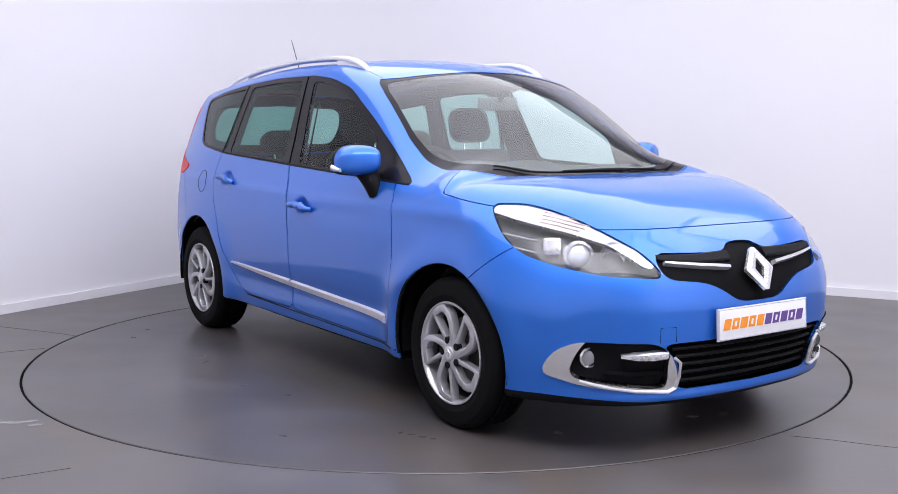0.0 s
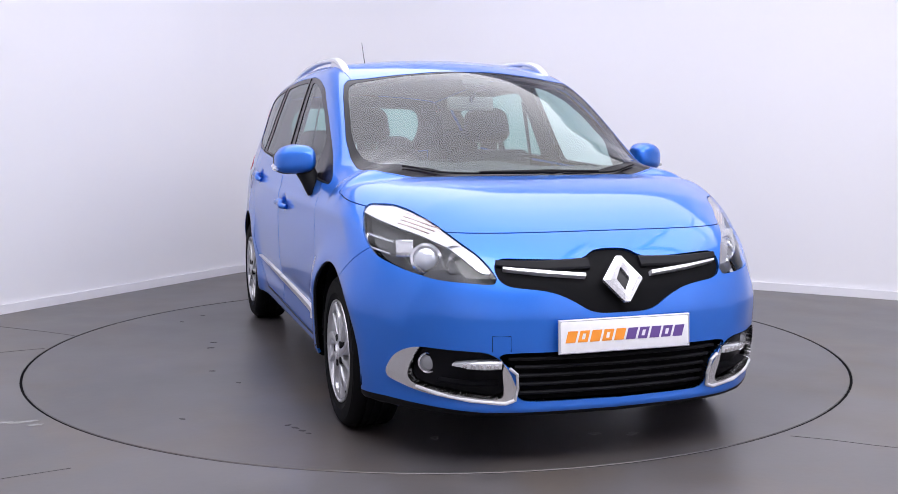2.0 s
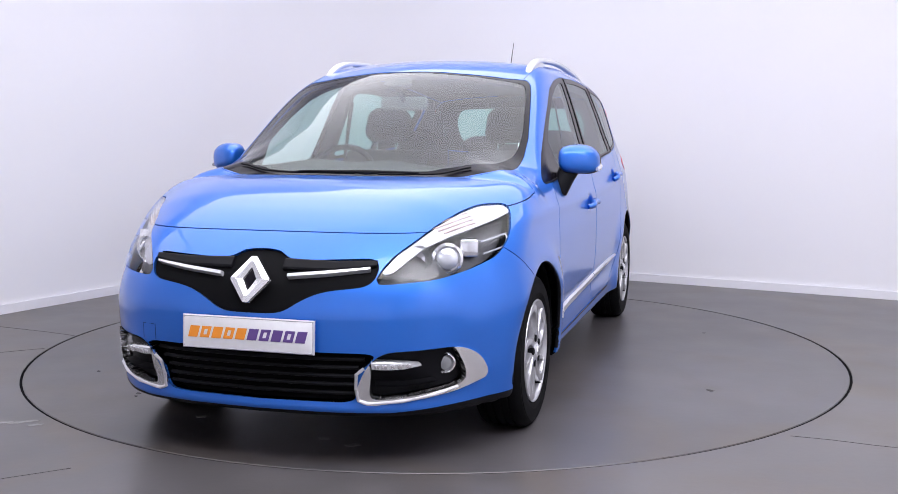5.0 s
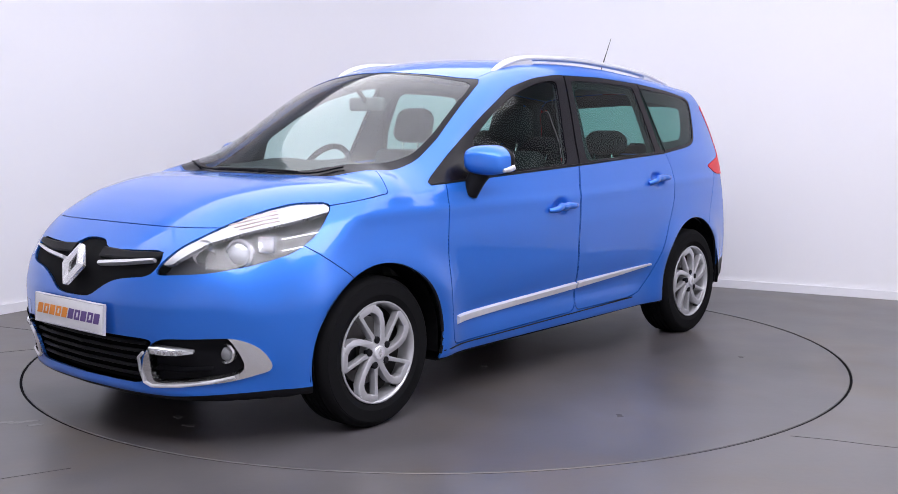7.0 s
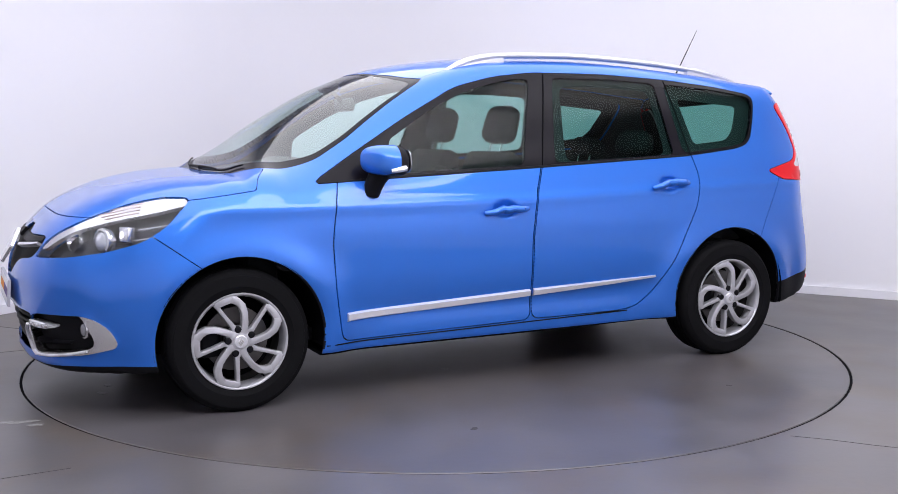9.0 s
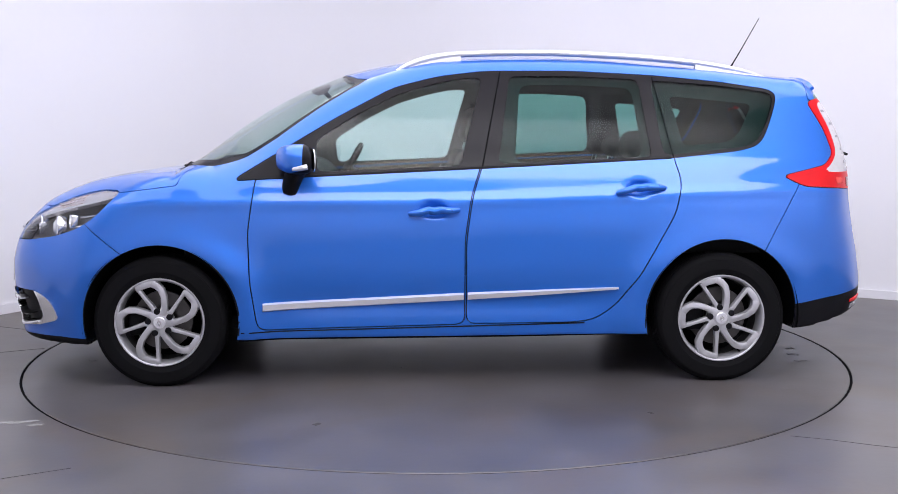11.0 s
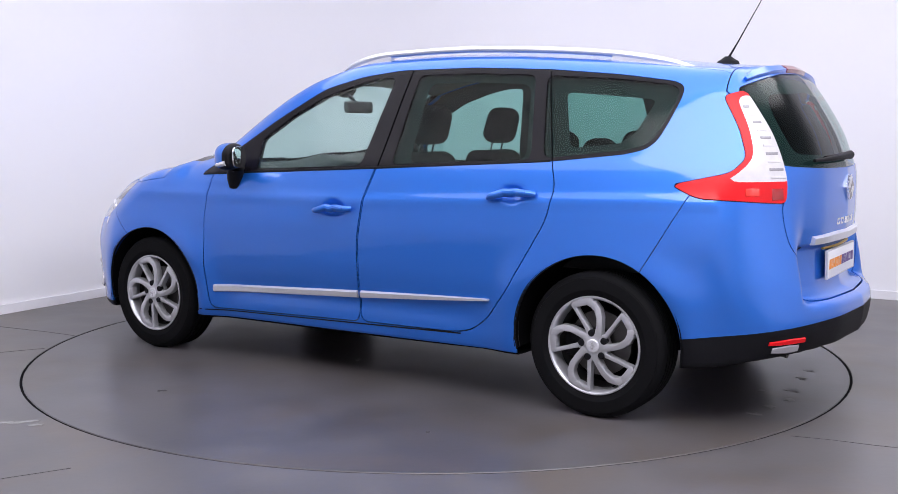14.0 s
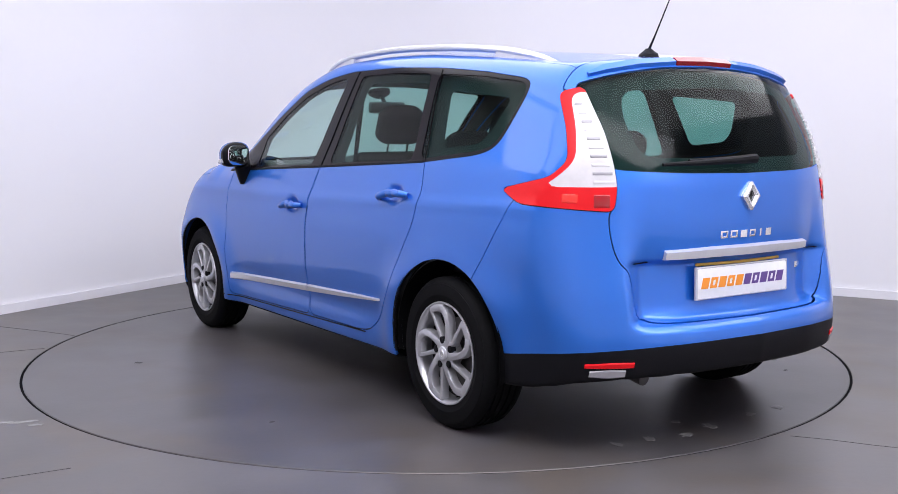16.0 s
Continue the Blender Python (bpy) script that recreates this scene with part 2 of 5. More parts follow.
def studio():
    wall = "smooth white painted studio wall above a white skirting"
    R = 1.4
    structure("wall_north", box_bm(R, RL + 0.2, -0.2, 0, 0, RH, m=ROOM), WALL, wall, "wall")
    structure("wall_west", box_bm(-0.2, 0, R, RD, 0, RH, m=ROOM), WALL, wall, "wall")
    structure("wall_east", box_bm(RL, RL + 0.2, 0, RD, 0, RH, m=ROOM), WALL, wall, "wall")
    structure("wall_south", box_bm(-0.2, RL + 0.2, RD, RD + 0.2, 0, RH, m=ROOM), WALL, wall, "wall")
    structure("ceiling", box_bm(-0.2, RL + 0.2, -0.2, RD + 0.2, RH, RH + 0.2, m=ROOM), CEIL, "plain pale studio ceiling with broad light panels", "ceiling")

    def bend(r0, r1, z0, z1):
        """A quarter of a tube round the room's far corner."""
        bm = bmesh.new()
        cols = []
        for i in range(49):
            a = math.pi / 2 * i / 48
            cols.append([bm.verts.new((R - r * math.cos(a), R - r * math.sin(a), z)) for r, z in ((r0, z0), (r0, z1), (r1, z1), (r1, z0))])
        for p, q in zip(cols, cols[1:]):
            for k in range(4):
                bm.faces.new((p[k], p[(k + 1) % 4], q[(k + 1) % 4], q[k]))
        bm.faces.new(cols[0])
        bm.faces.new(cols[-1])
        bmesh.ops.transform(bm, verts=bm.verts, matrix=ROOM)
        return bm

    structure("wall_cove", bend(R, R + 0.2, 0, RH), WALL, "white studio wall curving seamlessly round the corner", "wall")
    skirt = "white gloss skirting board along the studio wall"
    structure("baseboard_north", box_bm(R, RL, 0.002, 0.017, 0, 0.065, m=ROOM), SKIRT, skirt, "skirting")
    structure("baseboard_west", box_bm(0.002, 0.017, R, RD, 0, 0.065, m=ROOM), SKIRT, skirt, "skirting")
    structure("baseboard_cove", bend(R - 0.017, R - 0.002, 0, 0.065), SKIRT, skirt, "skirting")
    # floor with a round well for the turntable
    bm = bmesh.new()
    n, r = 180, 2.2465
    inv = ROOM.inverted()
    ring = [bm.verts.new((r * math.cos(2 * math.pi * i / n), r * math.sin(2 * math.pi * i / n), 0)) for i in range(n)]
    low = [bm.verts.new((v.co.x, v.co.y, -0.06)) for v in ring]
    far = []
    for v in ring:
        o, d = inv @ Vector((0, 0, 0)), inv.to_3x3() @ v.co.normalized()
        k = min([((RL if d.x > 0 else 0) - o.x) / d.x if abs(d.x) > 1e-6 else 1e9, ((RD if d.y > 0 else 0) - o.y) / d.y if abs(d.y) > 1e-6 else 1e9])
        far.append(bm.verts.new(v.co.normalized() * k * 1.03))
    for i in range(n):
        j = (i + 1) % n
        bm.faces.new((ring[i], far[i], far[j], ring[j]))
        bm.faces.new((low[i], ring[i], ring[j], low[j]))
    bm.faces.new(low)
    structure("floor", bm, FLOOR, "grey painted concrete studio floor with scuffs and faint cracks", "floor")
    # ceiling light panels, out of view, the added great diffuser among them
    for lx, ly, lz, sx, sy, power, turn in LIGHTS:
        e = new("ceiling_light")
        e.matrix_basis = pose(lx, ly, lz + 0.022, 0, 0, turn)
        part("housing", box_bm(-sx / 2 - 0.05, sx / 2 + 0.05, -sy / 2 - 0.05, sy / 2 + 0.05, 0.0, 0.07, 0.01), WHITE, e)
        part("diffuser", box_bm(-sx / 2 - 0.01, sx / 2 + 0.01, -sy / 2 - 0.01, sy / 2 + 0.01, -0.012, 0.0), LAMP_ON, e, "glowing white diffuser")
        tagged(e, "unseen broad white ceiling light panel, switched on" if sx > 1 else "small square white ceiling light, switched on", "ceiling light", "studio ceiling lights")


def turntable():
    e = new("turntable")
    prof = [(2.231, -0.058), (2.2325, -0.003), (2.2295, 0.0)]
    part("deck", lathe_bm(prof, 180, "z"), DECK, e)
    # black ring added in the open gap to give it its shade
    part("gap_shade_ring", lathe_bm([(2.2315, -0.05), (2.246, -0.05), (2.246, -0.0035), (2.233, -0.0035)], 180, "z", loop=True), BLACK, e, "black ring standing in for the shade in the gap")
    tagged(e, "large round grey turntable set flush in the floor, slowly turning", "turntable")
    return e


studio()
TABLE = turntable()

# ---------------------------------------------------------------- the car's form
# -- form begins


def curve(xs, ys):
    """A smooth curve through control values that does not overshoot between them."""
    xs, ys = np.array(xs, float), np.array(ys, float)
    h, d = np.diff(xs), np.diff(ys) / np.diff(xs)
    m = np.zeros(len(xs))
    m[0], m[-1] = d[0], d[-1]
    same = d[:-1] * d[1:] > 0
    w1, w2 = 2 * h[1:] + h[:-1], h[1:] + 2 * h[:-1]
    with np.errstate(divide="ignore", invalid="ignore"):
        m[1:-1] = np.where(same, (w1 + w2) / (w1 / d[:-1] + w2 / d[1:]), 0)

    def f(x):
        x = np.clip(x, xs[0], xs[-1])
        i = np.clip(np.searchsorted(xs, x) - 1, 0, len(xs) - 2)
        t = (x - xs[i]) / h[i]
        return (1 + 2 * t) * (1 - t) ** 2 * ys[i] + t * (1 - t) ** 2 * h[i] * m[i] + t * t * (3 - 2 * t) * ys[i + 1] + t * t * (t - 1) * h[i] * m[i + 1]

    return f


# centre line of bonnet, windscreen and roof
TOP = curve([-2.15, -1.95, -1.67, -1.37, -1.06, -0.75, -0.44, -0.1, 0.21, 0.4, 0.545, 0.715, 0.887, 1.06, 1.19, 1.27, 1.34, 1.42, 1.56, 1.78, 1.92, 2.02, 2.10, 2.2, 2.4],
            [1.522, 1.542, 1.566, 1.598, 1.624, 1.646, 1.654, 1.646, 1.617, 1.583, 1.544, 1.479, 1.393, 1.288, 1.186, 1.116, 1.058, 1.049, 1.040, 1.003, 0.957, 0.909, 0.857, 0.78, 0.66])
RIDGE = curve([1.1, 1.4, 1.6, 1.8, 2.0, 2.2], [0.05, 0.12, 0.36, 0.80, 1.7, 2.1])
CROWN = curve([-2.2, -1.6, 0.0, 0.3, 0.95, 1.25, 1.45, 1.75, 2.1], [0.13, 0.12, 0.12, 0.20, 0.43, 0.20, 0.08, 0.12, 0.2])
# half width by height, and how it draws in towards nose and tail
WIDE = curve([0.15, 0.2, 0.26, 0.43, 0.6, 0.75, 0.86, 0.95, 1.02, 1.08, 1.2, 1.35, 1.5, 1.58, 1.7],
             [0.80, 0.848, 0.866, 0.878, 0.892, 0.894, 0.886, 0.868, 0.850, 0.832, 0.787, 0.735, 0.678, 0.645, 0.58])
TAPER = curve([-2.35, -2.2, -1.95, -1.7, -1.3, -0.9, 0.9, 1.2, 1.5, 1.7, 1.9, 2.1, 2.3], [0.24, 0.16, 0.075, 0.035, 0.006, 0, 0, 0.0, 0.004, 0.020, 0.075, 0.21, 0.42])
NOSE = curve([0.15, 0.22, 0.3, 0.45, 0.57, 0.65, 0.72, 0.79, 0.87, 0.95], [2.14, 2.215, 2.245, 2.275, 2.277, 2.262, 2.235, 2.195, 2.14, 2.08])
NOSE_DROP = curve([0, 0.26, 0.46, 0.6, 0.72, 0.8, 0.86, 0.95], [0, 0.015, 0.056, 0.122, 0.228, 0.330, 0.430, 0.64])
TAIL = curve([0.2, 0.31, 0.45, 0.503, 0.528, 0.545, 0.60, 0.745, 0.765, 0.93, 1.03, 1.2, 1.37, 1.5, 1.6], [2.22, 2.295, 2.322, 2.316, 2.285, 2.222, 2.207, 2.200, 2.222, 2.236, 2.234, 2.186, 2.095, 2.005, 1.93])
FLANK = curve([0.2, 0.31, 0.45, 0.6, 0.75, 0.9, 1.03, 1.2, 1.37, 1.5, 1.6], [2.22, 2.295, 2.322, 2.305, 2.275, 2.250, 2.234, 2.186, 2.095, 2.005, 1.93])
TAIL_DROP = curve([0, 0.3, 0.5, 0.6, 0.7, 0.8, 0.87, 0.95], [0, 0.028, 0.085, 0.13, 0.20, 0.305, 0.43, 0.9])
UNDER = curve([-2.4, -2.12, -1.85, -1.0, 1.0, 1.7, 2.2], [0.345, 0.318, 0.265, 0.235, 0.222, 0.207, 0.197])


def smax(a, b, k):
    h = np.maximum(k - np.abs(a - b), 0) / k
    return np.maximum(a, b) + h * h * k * 0.25


def step01(t):
    t = np.clip(t, 0, 1)
    return t * t * (3 - 2 * t)


def form(P):
    """Below zero inside the bodywork, above it outside."""
    x, y, z = P[:, 0], np.abs(P[:, 1]), P[:, 2]
    flare = sum(h * np.exp(-((np.hypot(x - cx, z - 0.33) - 0.41) / 0.10) ** 2) for cx, h in ((1.375, 0.036), (-1.385, 0.026))) * step01((0.86 - z) / 0.30)
    crease = 0.006 * np.exp(-((z - 0.905 - 0.03 * (x < 0) * np.minimum(-x, 1.6)) / 0.03) ** 2) * (np.abs(x) < 1.9)
    scoop = 0.010 * np.exp(-((z - 0.40) / 0.06) ** 2) * np.clip((0.95 - np.abs(x)) / 0.3, 0, 1)
    dish = sum(0.020 * np.exp(-(((x - hx) / 0.060) ** 2 + ((z - hz) / 0.036) ** 2) ** 2) for hx, hz in ((0.047, 0.868), (-0.968, 0.966)))
    tuck = 0.030 * step01((x - 0.15) / 0.75) * step01((z - 0.97) / 0.18)
    side = y - (WIDE(z) - tuck - dish - TAPER(x) + flare + crease - scoop)
    w = step01((x - 1.12) / 0.30)
    top = (z - (TOP(x) - (1 - w) * CROWN(x) * y * y - w * RIDGE(x) * y ** 6)) * 0.88
    nose = x - (NOSE(z) - NOSE_DROP(y) + 0.02 * np.exp(-((z - 0.225) / 0.03) ** 2))
    w = step01((y - 0.47) / 0.13)
    tail = -x - (TAIL(z) * (1 - w) + FLANK(z) * w - TAIL_DROP(y) * 0.95)
    under = UNDER(x) - z
    f = smax(side, top, 0.075)
    f = smax(f, nose, 0.06)
    f = smax(f, tail, 0.06)
    return smax(f, under, 0.02)


# -- form ends


def skin(step=0.019):
    """The bodywork as one closed triangle mesh, by shooting from a spine inside it to a box round it."""
    lo, hi = np.array([-2.45, -1.0, 0.1]), np.array([2.4, 1.0, 1.75])
    n = np.round((hi - lo) / step).astype(int)
    n += n % 2
    ax = [np.linspace(lo[i], hi[i], n[i] + 1) for i in range(3)]
    quads, pts = [], []
    base = 0
    for k in range(3):
        i, j = [(1, 2), (2, 0), (0, 1)][k]
        gi, gj = np.meshgrid(ax[i], ax[j], indexing="ij")
        for end in (0, 1):
            q = np.zeros((gi.size, 3))
            q[:, i], q[:, j], q[:, k] = gi.ravel(), gj.ravel(), (lo, hi)[end][k]
            a = np.arange(gi.size).reshape(gi.shape)
            f = np.stack([a[:-1, :-1], a[1:, :-1], a[1:, 1:], a[:-1, 1:]], -1).reshape(-1, 4)
            quads.append((f if end else f[:, ::-1]) + base)
            pts.append(q)
            base += gi.size
    pts, quads = np.concatenate(pts), np.concatenate(quads)
    _, first, back = np.unique(np.round(pts / step * 50).astype(np.int64), axis=0, return_index=True, return_inverse=True)
    pts, quads = pts[first], back.ravel()[quads]
    spine = pts.copy()
    spine[:, 0] = np.clip(pts[:, 0] * 0.82, -1.75, 1.8)
    spine[:, 1] = 0
    room = 0.72 + np.clip((0.9 - spine[:, 0]) * 0.5, 0, 0.35)
    spine[:, 2] = np.clip(pts[:, 2], 0.42, room)
    a, b = np.zeros(len(pts)), np.ones(len(pts))
    for _ in range(26):
        m = (a + b) / 2
        inside = form(spine + (pts - spine) * m[:, None]) < 0
        a, b = np.where(inside, m, a), np.where(inside, b, m)
    V = spine + (pts - spine) * a[:, None]
    tri = np.concatenate([quads[:, [0, 1, 2]], quads[:, [0, 2, 3]]])
    return V, tri


def normals_at(V, eps=0.004):
    g = np.stack([form(V + eps * np.eye(3)[i]) - form(V - eps * np.eye(3)[i]) for i in range(3)], -1)
    return g / (np.linalg.norm(g, axis=1, keepdims=True) + 1e-9)


def cut(mesh, field):
    """Splits a mesh along the zero line of a field given at its corners: (inside, outside)."""
    V, F = mesh
    s = np.where(np.abs(field) < 1e-5, 1e-5, field)
    neg = s[F] < 0
    cnt = neg.sum(1)
    mixed = (cnt == 1) | (cnt == 2)
    inside, outside = [F[cnt == 3]], [F[cnt == 0]]
    M, odd = F[mixed], neg[mixed]
    if len(M):
        lone_neg = odd.sum(1) == 1
        lone = np.where(lone_neg, odd.argmax(1), (~odd).argmax(1))
        r = np.arange(len(M))
        a, b, c = M[r, lone], M[r, (lone + 1) % 3], M[r, (lone + 2) % 3]
        edges = np.sort(np.concatenate([np.stack([a, b], 1), np.stack([a, c], 1)]), axis=1)
        uniq, inv = np.unique(edges, axis=0, return_inverse=True)
        inv = inv.ravel()
        w = s[uniq[:, 0]] / (s[uniq[:, 0]] - s[uniq[:, 1]])
        V2 = V[uniq[:, 0]] + (V[uniq[:, 1]] - V[uniq[:, 0]]) * w[:, None]
        ab, ac = inv[:len(M)] + len(V), inv[len(M):] + len(V)
        V = np.concatenate([V, V2])
        tip = np.stack([a, ab, ac], 1)
        rest = np.concatenate([np.stack([ab, b, c], 1), np.stack([ab, c, ac], 1)])
        two = np.concatenate([lone_neg, lone_neg])
        inside += [tip[lone_neg], rest[~two]]
        outside += [tip[~lone_neg], rest[two]]
    return tuple(compact(V, np.concatenate(x)) for x in (inside, outside))


def compact(V, F):
    used, inv = np.unique(F, return_inverse=True)
    return V[used], inv.reshape(-1, 3)


def rounded(points, r=0.06, steps=5):
    """An outline with each corner eased by a curve that reaches r along its edges, half an edge at most."""
    p = np.array(points, float)
    out = []
    for i in range(len(p)):
        c, before, after = p[i], p[i - 1] - p[i], p[(i + 1) % len(p)] - p[i]
        la, lb = np.hypot(*before), np.hypot(*after)
        s, e = c + before * min(r / la, 0.5), c + after * min(r / lb, 0.5)
        for k in range(steps + 1):
            t = k / steps
            out.append((1 - t) ** 2 * s + 2 * t * (1 - t) * c + t * t * e)
    return np.array(out)


def inside_of(U, W, outline, mask=None):
    """Signed distance to an outline, below zero inside it; far outside where the mask is false."""
    o = np.array(outline, float)
    d = np.full(len(U), 9.0)
    box = (U > o[:, 0].min() - 0.1) & (U < o[:, 0].max() + 0.1) & (W > o[:, 1].min() - 0.1) & (W < o[:, 1].max() + 0.1)
    if mask is not None:
        box &= mask
    u, w = U[box], W[box]
    best, odd = np.full(len(u), 9.0), np.zeros(len(u), bool)
    for (ax, ay), (bx, by) in zip(o, np.roll(o, -1, axis=0)):
        ex, ey = bx - ax, by - ay
        t = np.clip(((u - ax) * ex + (w - ay) * ey) / (ex * ex + ey * ey + 1e-12), 0, 1)
        best = np.minimum(best, np.hypot(u - ax - t * ex, w - ay - t * ey))
        cross = (ay > w) != (by > w)
        with np.errstate(divide="ignore", invalid="ignore"):
            odd ^= cross & (u < (bx - ax) * (w - ay) / (by - ay) + ax)
    d[box] = np.where(odd, -best, best)
    return d


def panel(name, mesh, material, parent, label="", lift=0.0, rim=0.012, split=None):
    """A panel of bodywork: the piece itself, its true normals, and a rim folded in at its edge."""
    V, F = mesh
    if split:
        keep = (V[F].mean(1)[:, 1] > 0) == (split > 0)
        V, F = compact(V, F[keep])
    if len(F) == 0:
        return None
    N = normals_at(V)
    V = V + N * lift
    if rim:
        e = np.concatenate([F[:, [0, 1]], F[:, [1, 2]], F[:, [2, 0]]])
        key = np.sort(e, axis=1)
        _, idx, cnt = np.unique(key, axis=0, return_index=True, return_counts=True)
        border = e[idx[cnt == 1]]
        ids = np.unique(border)
        top, low = np.full(len(V), -1), np.full(len(V), -1)
        top[ids] = np.arange(len(ids)) + len(V)
        low[ids] = np.arange(len(ids)) + len(V) + len(ids)
        R = np.stack([top[border[:, 1]], top[border[:, 0]], low[border[:, 0]], low[border[:, 1]]], 1)
        mid = np.zeros_like(V)
        cen = V[F].mean(1)
        for k in range(3):
            np.add.at(mid, F[:, k], cen)
        cntv = np.bincount(F.ravel(), minlength=len(V))[:, None]
        out = V - mid / np.maximum(cntv, 1)
        out /= np.linalg.norm(out, axis=1, keepdims=True) + 1e-9
        V = np.concatenate([V, V[ids], V[ids] - N[ids] * rim])
        N = np.concatenate([N, out[ids], out[ids]])
        faces = [tuple(f) for f in F] + [tuple(f) for f in R]
    else:
        faces = F
    return mesh_object(name, V, faces, material, parent, label, N)


# ---------------------------------------------------------------- the car
CAR = new("car")
tagged(CAR, "bright blue metallic family car with silver roof rails on a turntable", "car")

GAP = 0.0028


def views(V):
    """The ways in which outlines are laid on the body: from the side, above, ahead, and aslant at nose and tail."""
    x, y, z = V[:, 0], np.abs(V[:, 1]), V[:, 2]
    return x, y, z, (y - x) / math.sqrt(2), (y + x) / math.sqrt(2)


DLO = rounded([(1.035, 1.008), (0.675, 1.028), (-0.19, 1.068), (-1.14, 1.115), (-1.50, 1.152), (-1.60, 1.185), (-1.655, 1.30), (-1.70, 1.42), (-1.675, 1.458), (-1.40, 1.497),
               (-1.058, 1.529), (-0.643, 1.550), (-0.217, 1.549), (0.013, 1.522), (0.24, 1.466), (0.521, 1.318), (0.775, 1.166)])
GLASS_FRONT = rounded([(0.625, 1.205), (0.615, 1.050), (-0.085, 1.078), (-0.200, 1.515), (-0.10, 1.512), (0.03, 1.487), (0.22, 1.432), (0.42, 1.335)], 0.035)
GLASS_REAR = rounded([(-0.270, 1.088), (-0.338, 1.523), (-0.66, 1.523), (-0.985, 1.507), (-1.035, 1.123)], 0.035)
GLASS_QUARTER = rounded([(-1.095, 1.128), (-1.045, 1.504), (-1.40, 1.478), (-1.66, 1.445), (-1.682, 1.41), (-1.635, 1.29), (-1.58, 1.195), (-1.50, 1.17)], 0.045)
DOOR_FRONT = rounded([(0.906, 1.05), (0.925, 0.93), (0.950, 0.756), (0.942, 0.52), (0.912, 0.30), (0.885, 0.279), (-0.104, 0.300), (-0.104, 0.718), (-0.135, 0.93), (-0.195, 1.11), (0.3, 1.09)], 0.045)
DOOR_REAR = rounded([(-0.112, 0.302), (-0.112, 0.718), (-0.143, 0.93), (-0.203, 1.11), (-0.7, 1.13), (-1.14, 1.15), (-1.147, 1.10), (-1.178, 1.00), (-1.145, 0.85), (-0.968, 0.541), (-0.845, 0.385), (-0.75, 0.32), (-0.64, 0.305)], 0.045)
SCREEN_EDGE = [(1.378, -0.1), (1.378, 0.0), (1.380, 0.2), (1.366, 0.40), (1.328, 0.535), (1.276, 0.645), (1.205, 0.700), (1.095, 0.722), (0.95, 0.722), (0.82, 0.712), (0.645, 0.680), (0.511, 0.654), (0.41, 0.628), (0.375, 0.600), (0.425, 0.50), (0.487, 0.28), (0.522, 0.0), (0.522, -0.1)]
SCREEN_CLEAR = rounded([(1.322, -0.2), (1.322, 0.2), (1.305, 0.38), (1.262, 0.51), (1.19, 0.612), (1.08, 0.668), (0.95, 0.688), (0.82, 0.685), (0.645, 0.655), (0.511, 0.632), (0.43, 0.60), (0.47, 0.45), (0.522, 0.20), (0.538, -0.2)], 0.04)
BASE = curve([0.0, 0.2, 0.40, 0.535, 0.645, 0.72], [1.378, 1.380, 1.366, 1.328, 1.276, 1.18])
BONNET = rounded([(2.30, -0.3), (2.30, 0.72), (1.62, 0.85), (1.53, 0.90), (1.297, 0.865), (1.266, 0.790), (1.212, 0.703), (1.282, 0.650), (1.334, 0.540), (1.372, 0.405), (1.386, 0.2), (1.386, -0.3)], 0.025)
HEADLIGHT = rounded([(-1.231, 0.697), (-0.994, 0.71), (-0.833, 0.734), (-0.683, 0.776), (-0.597, 0.842), (-0.537, 0.96), (-0.684, 0.961), (-0.792, 0.939), (-0.897, 0.904), (-1.009, 0.857), (-1.122, 0.802), (-1.186, 0.752)], 0.045)
FOG_TRIM = rounded([(-1.261, 0.409), (-1.289, 0.303), (-1.267, 0.247), (-1.125, 0.263), (-0.92, 0.288), (-0.758, 0.328), (-0.811, 0.415), (-0.903, 0.458), (-1.012, 0.458), (-1.208, 0.455)], 0.045)
FOG_WELL = rounded([(-1.268, 0.459), (-1.243, 0.385), (-1.244, 0.282), (-1.207, 0.273), (-1.112, 0.284), (-0.921, 0.307), (-0.869, 0.333), (-0.898, 0.406), (-0.948, 0.476), (-1.012, 0.476)], 0.045)
GRILLE = rounded([(-0.1, 0.815), (0.07, 0.812), (0.105, 0.788), (0.15, 0.777), (0.47, 0.790), (0.46, 0.693), (0.273, 0.672), (0.19, 0.635), (0.12, 0.588), (-0.1, 0.588)])
LOWER = rounded([(-0.1, 0.456), (0.44, 0.452), (0.478, 0.44), (0.41, 0.38), (0.392, 0.33), (0.392, 0.262), (-0.1, 0.259)])
TAIL_LAMP = rounded([(-0.620, 1.027), (-0.827, 1.080), (-0.893, 1.140), (-0.882, 1.26), (-0.845, 1.398), (-0.940, 1.420), (-0.982, 1.332), (-1.021, 1.253), (-1.046, 1.183), (-1.066, 1.111), (-1.078, 1.04), (-1.068, 0.950), (-0.88, 0.962), (-0.70, 0.972)], 0.03)
TAIL_WHITE = rounded([(-0.80, 1.042), (-0.865, 1.085), (-0.925, 1.145), (-0.920, 1.26), (-0.892, 1.388), (-0.96, 1.40), (-1.06, 1.26), (-1.09, 1.118), (-1.10, 1.042)], 0.04)
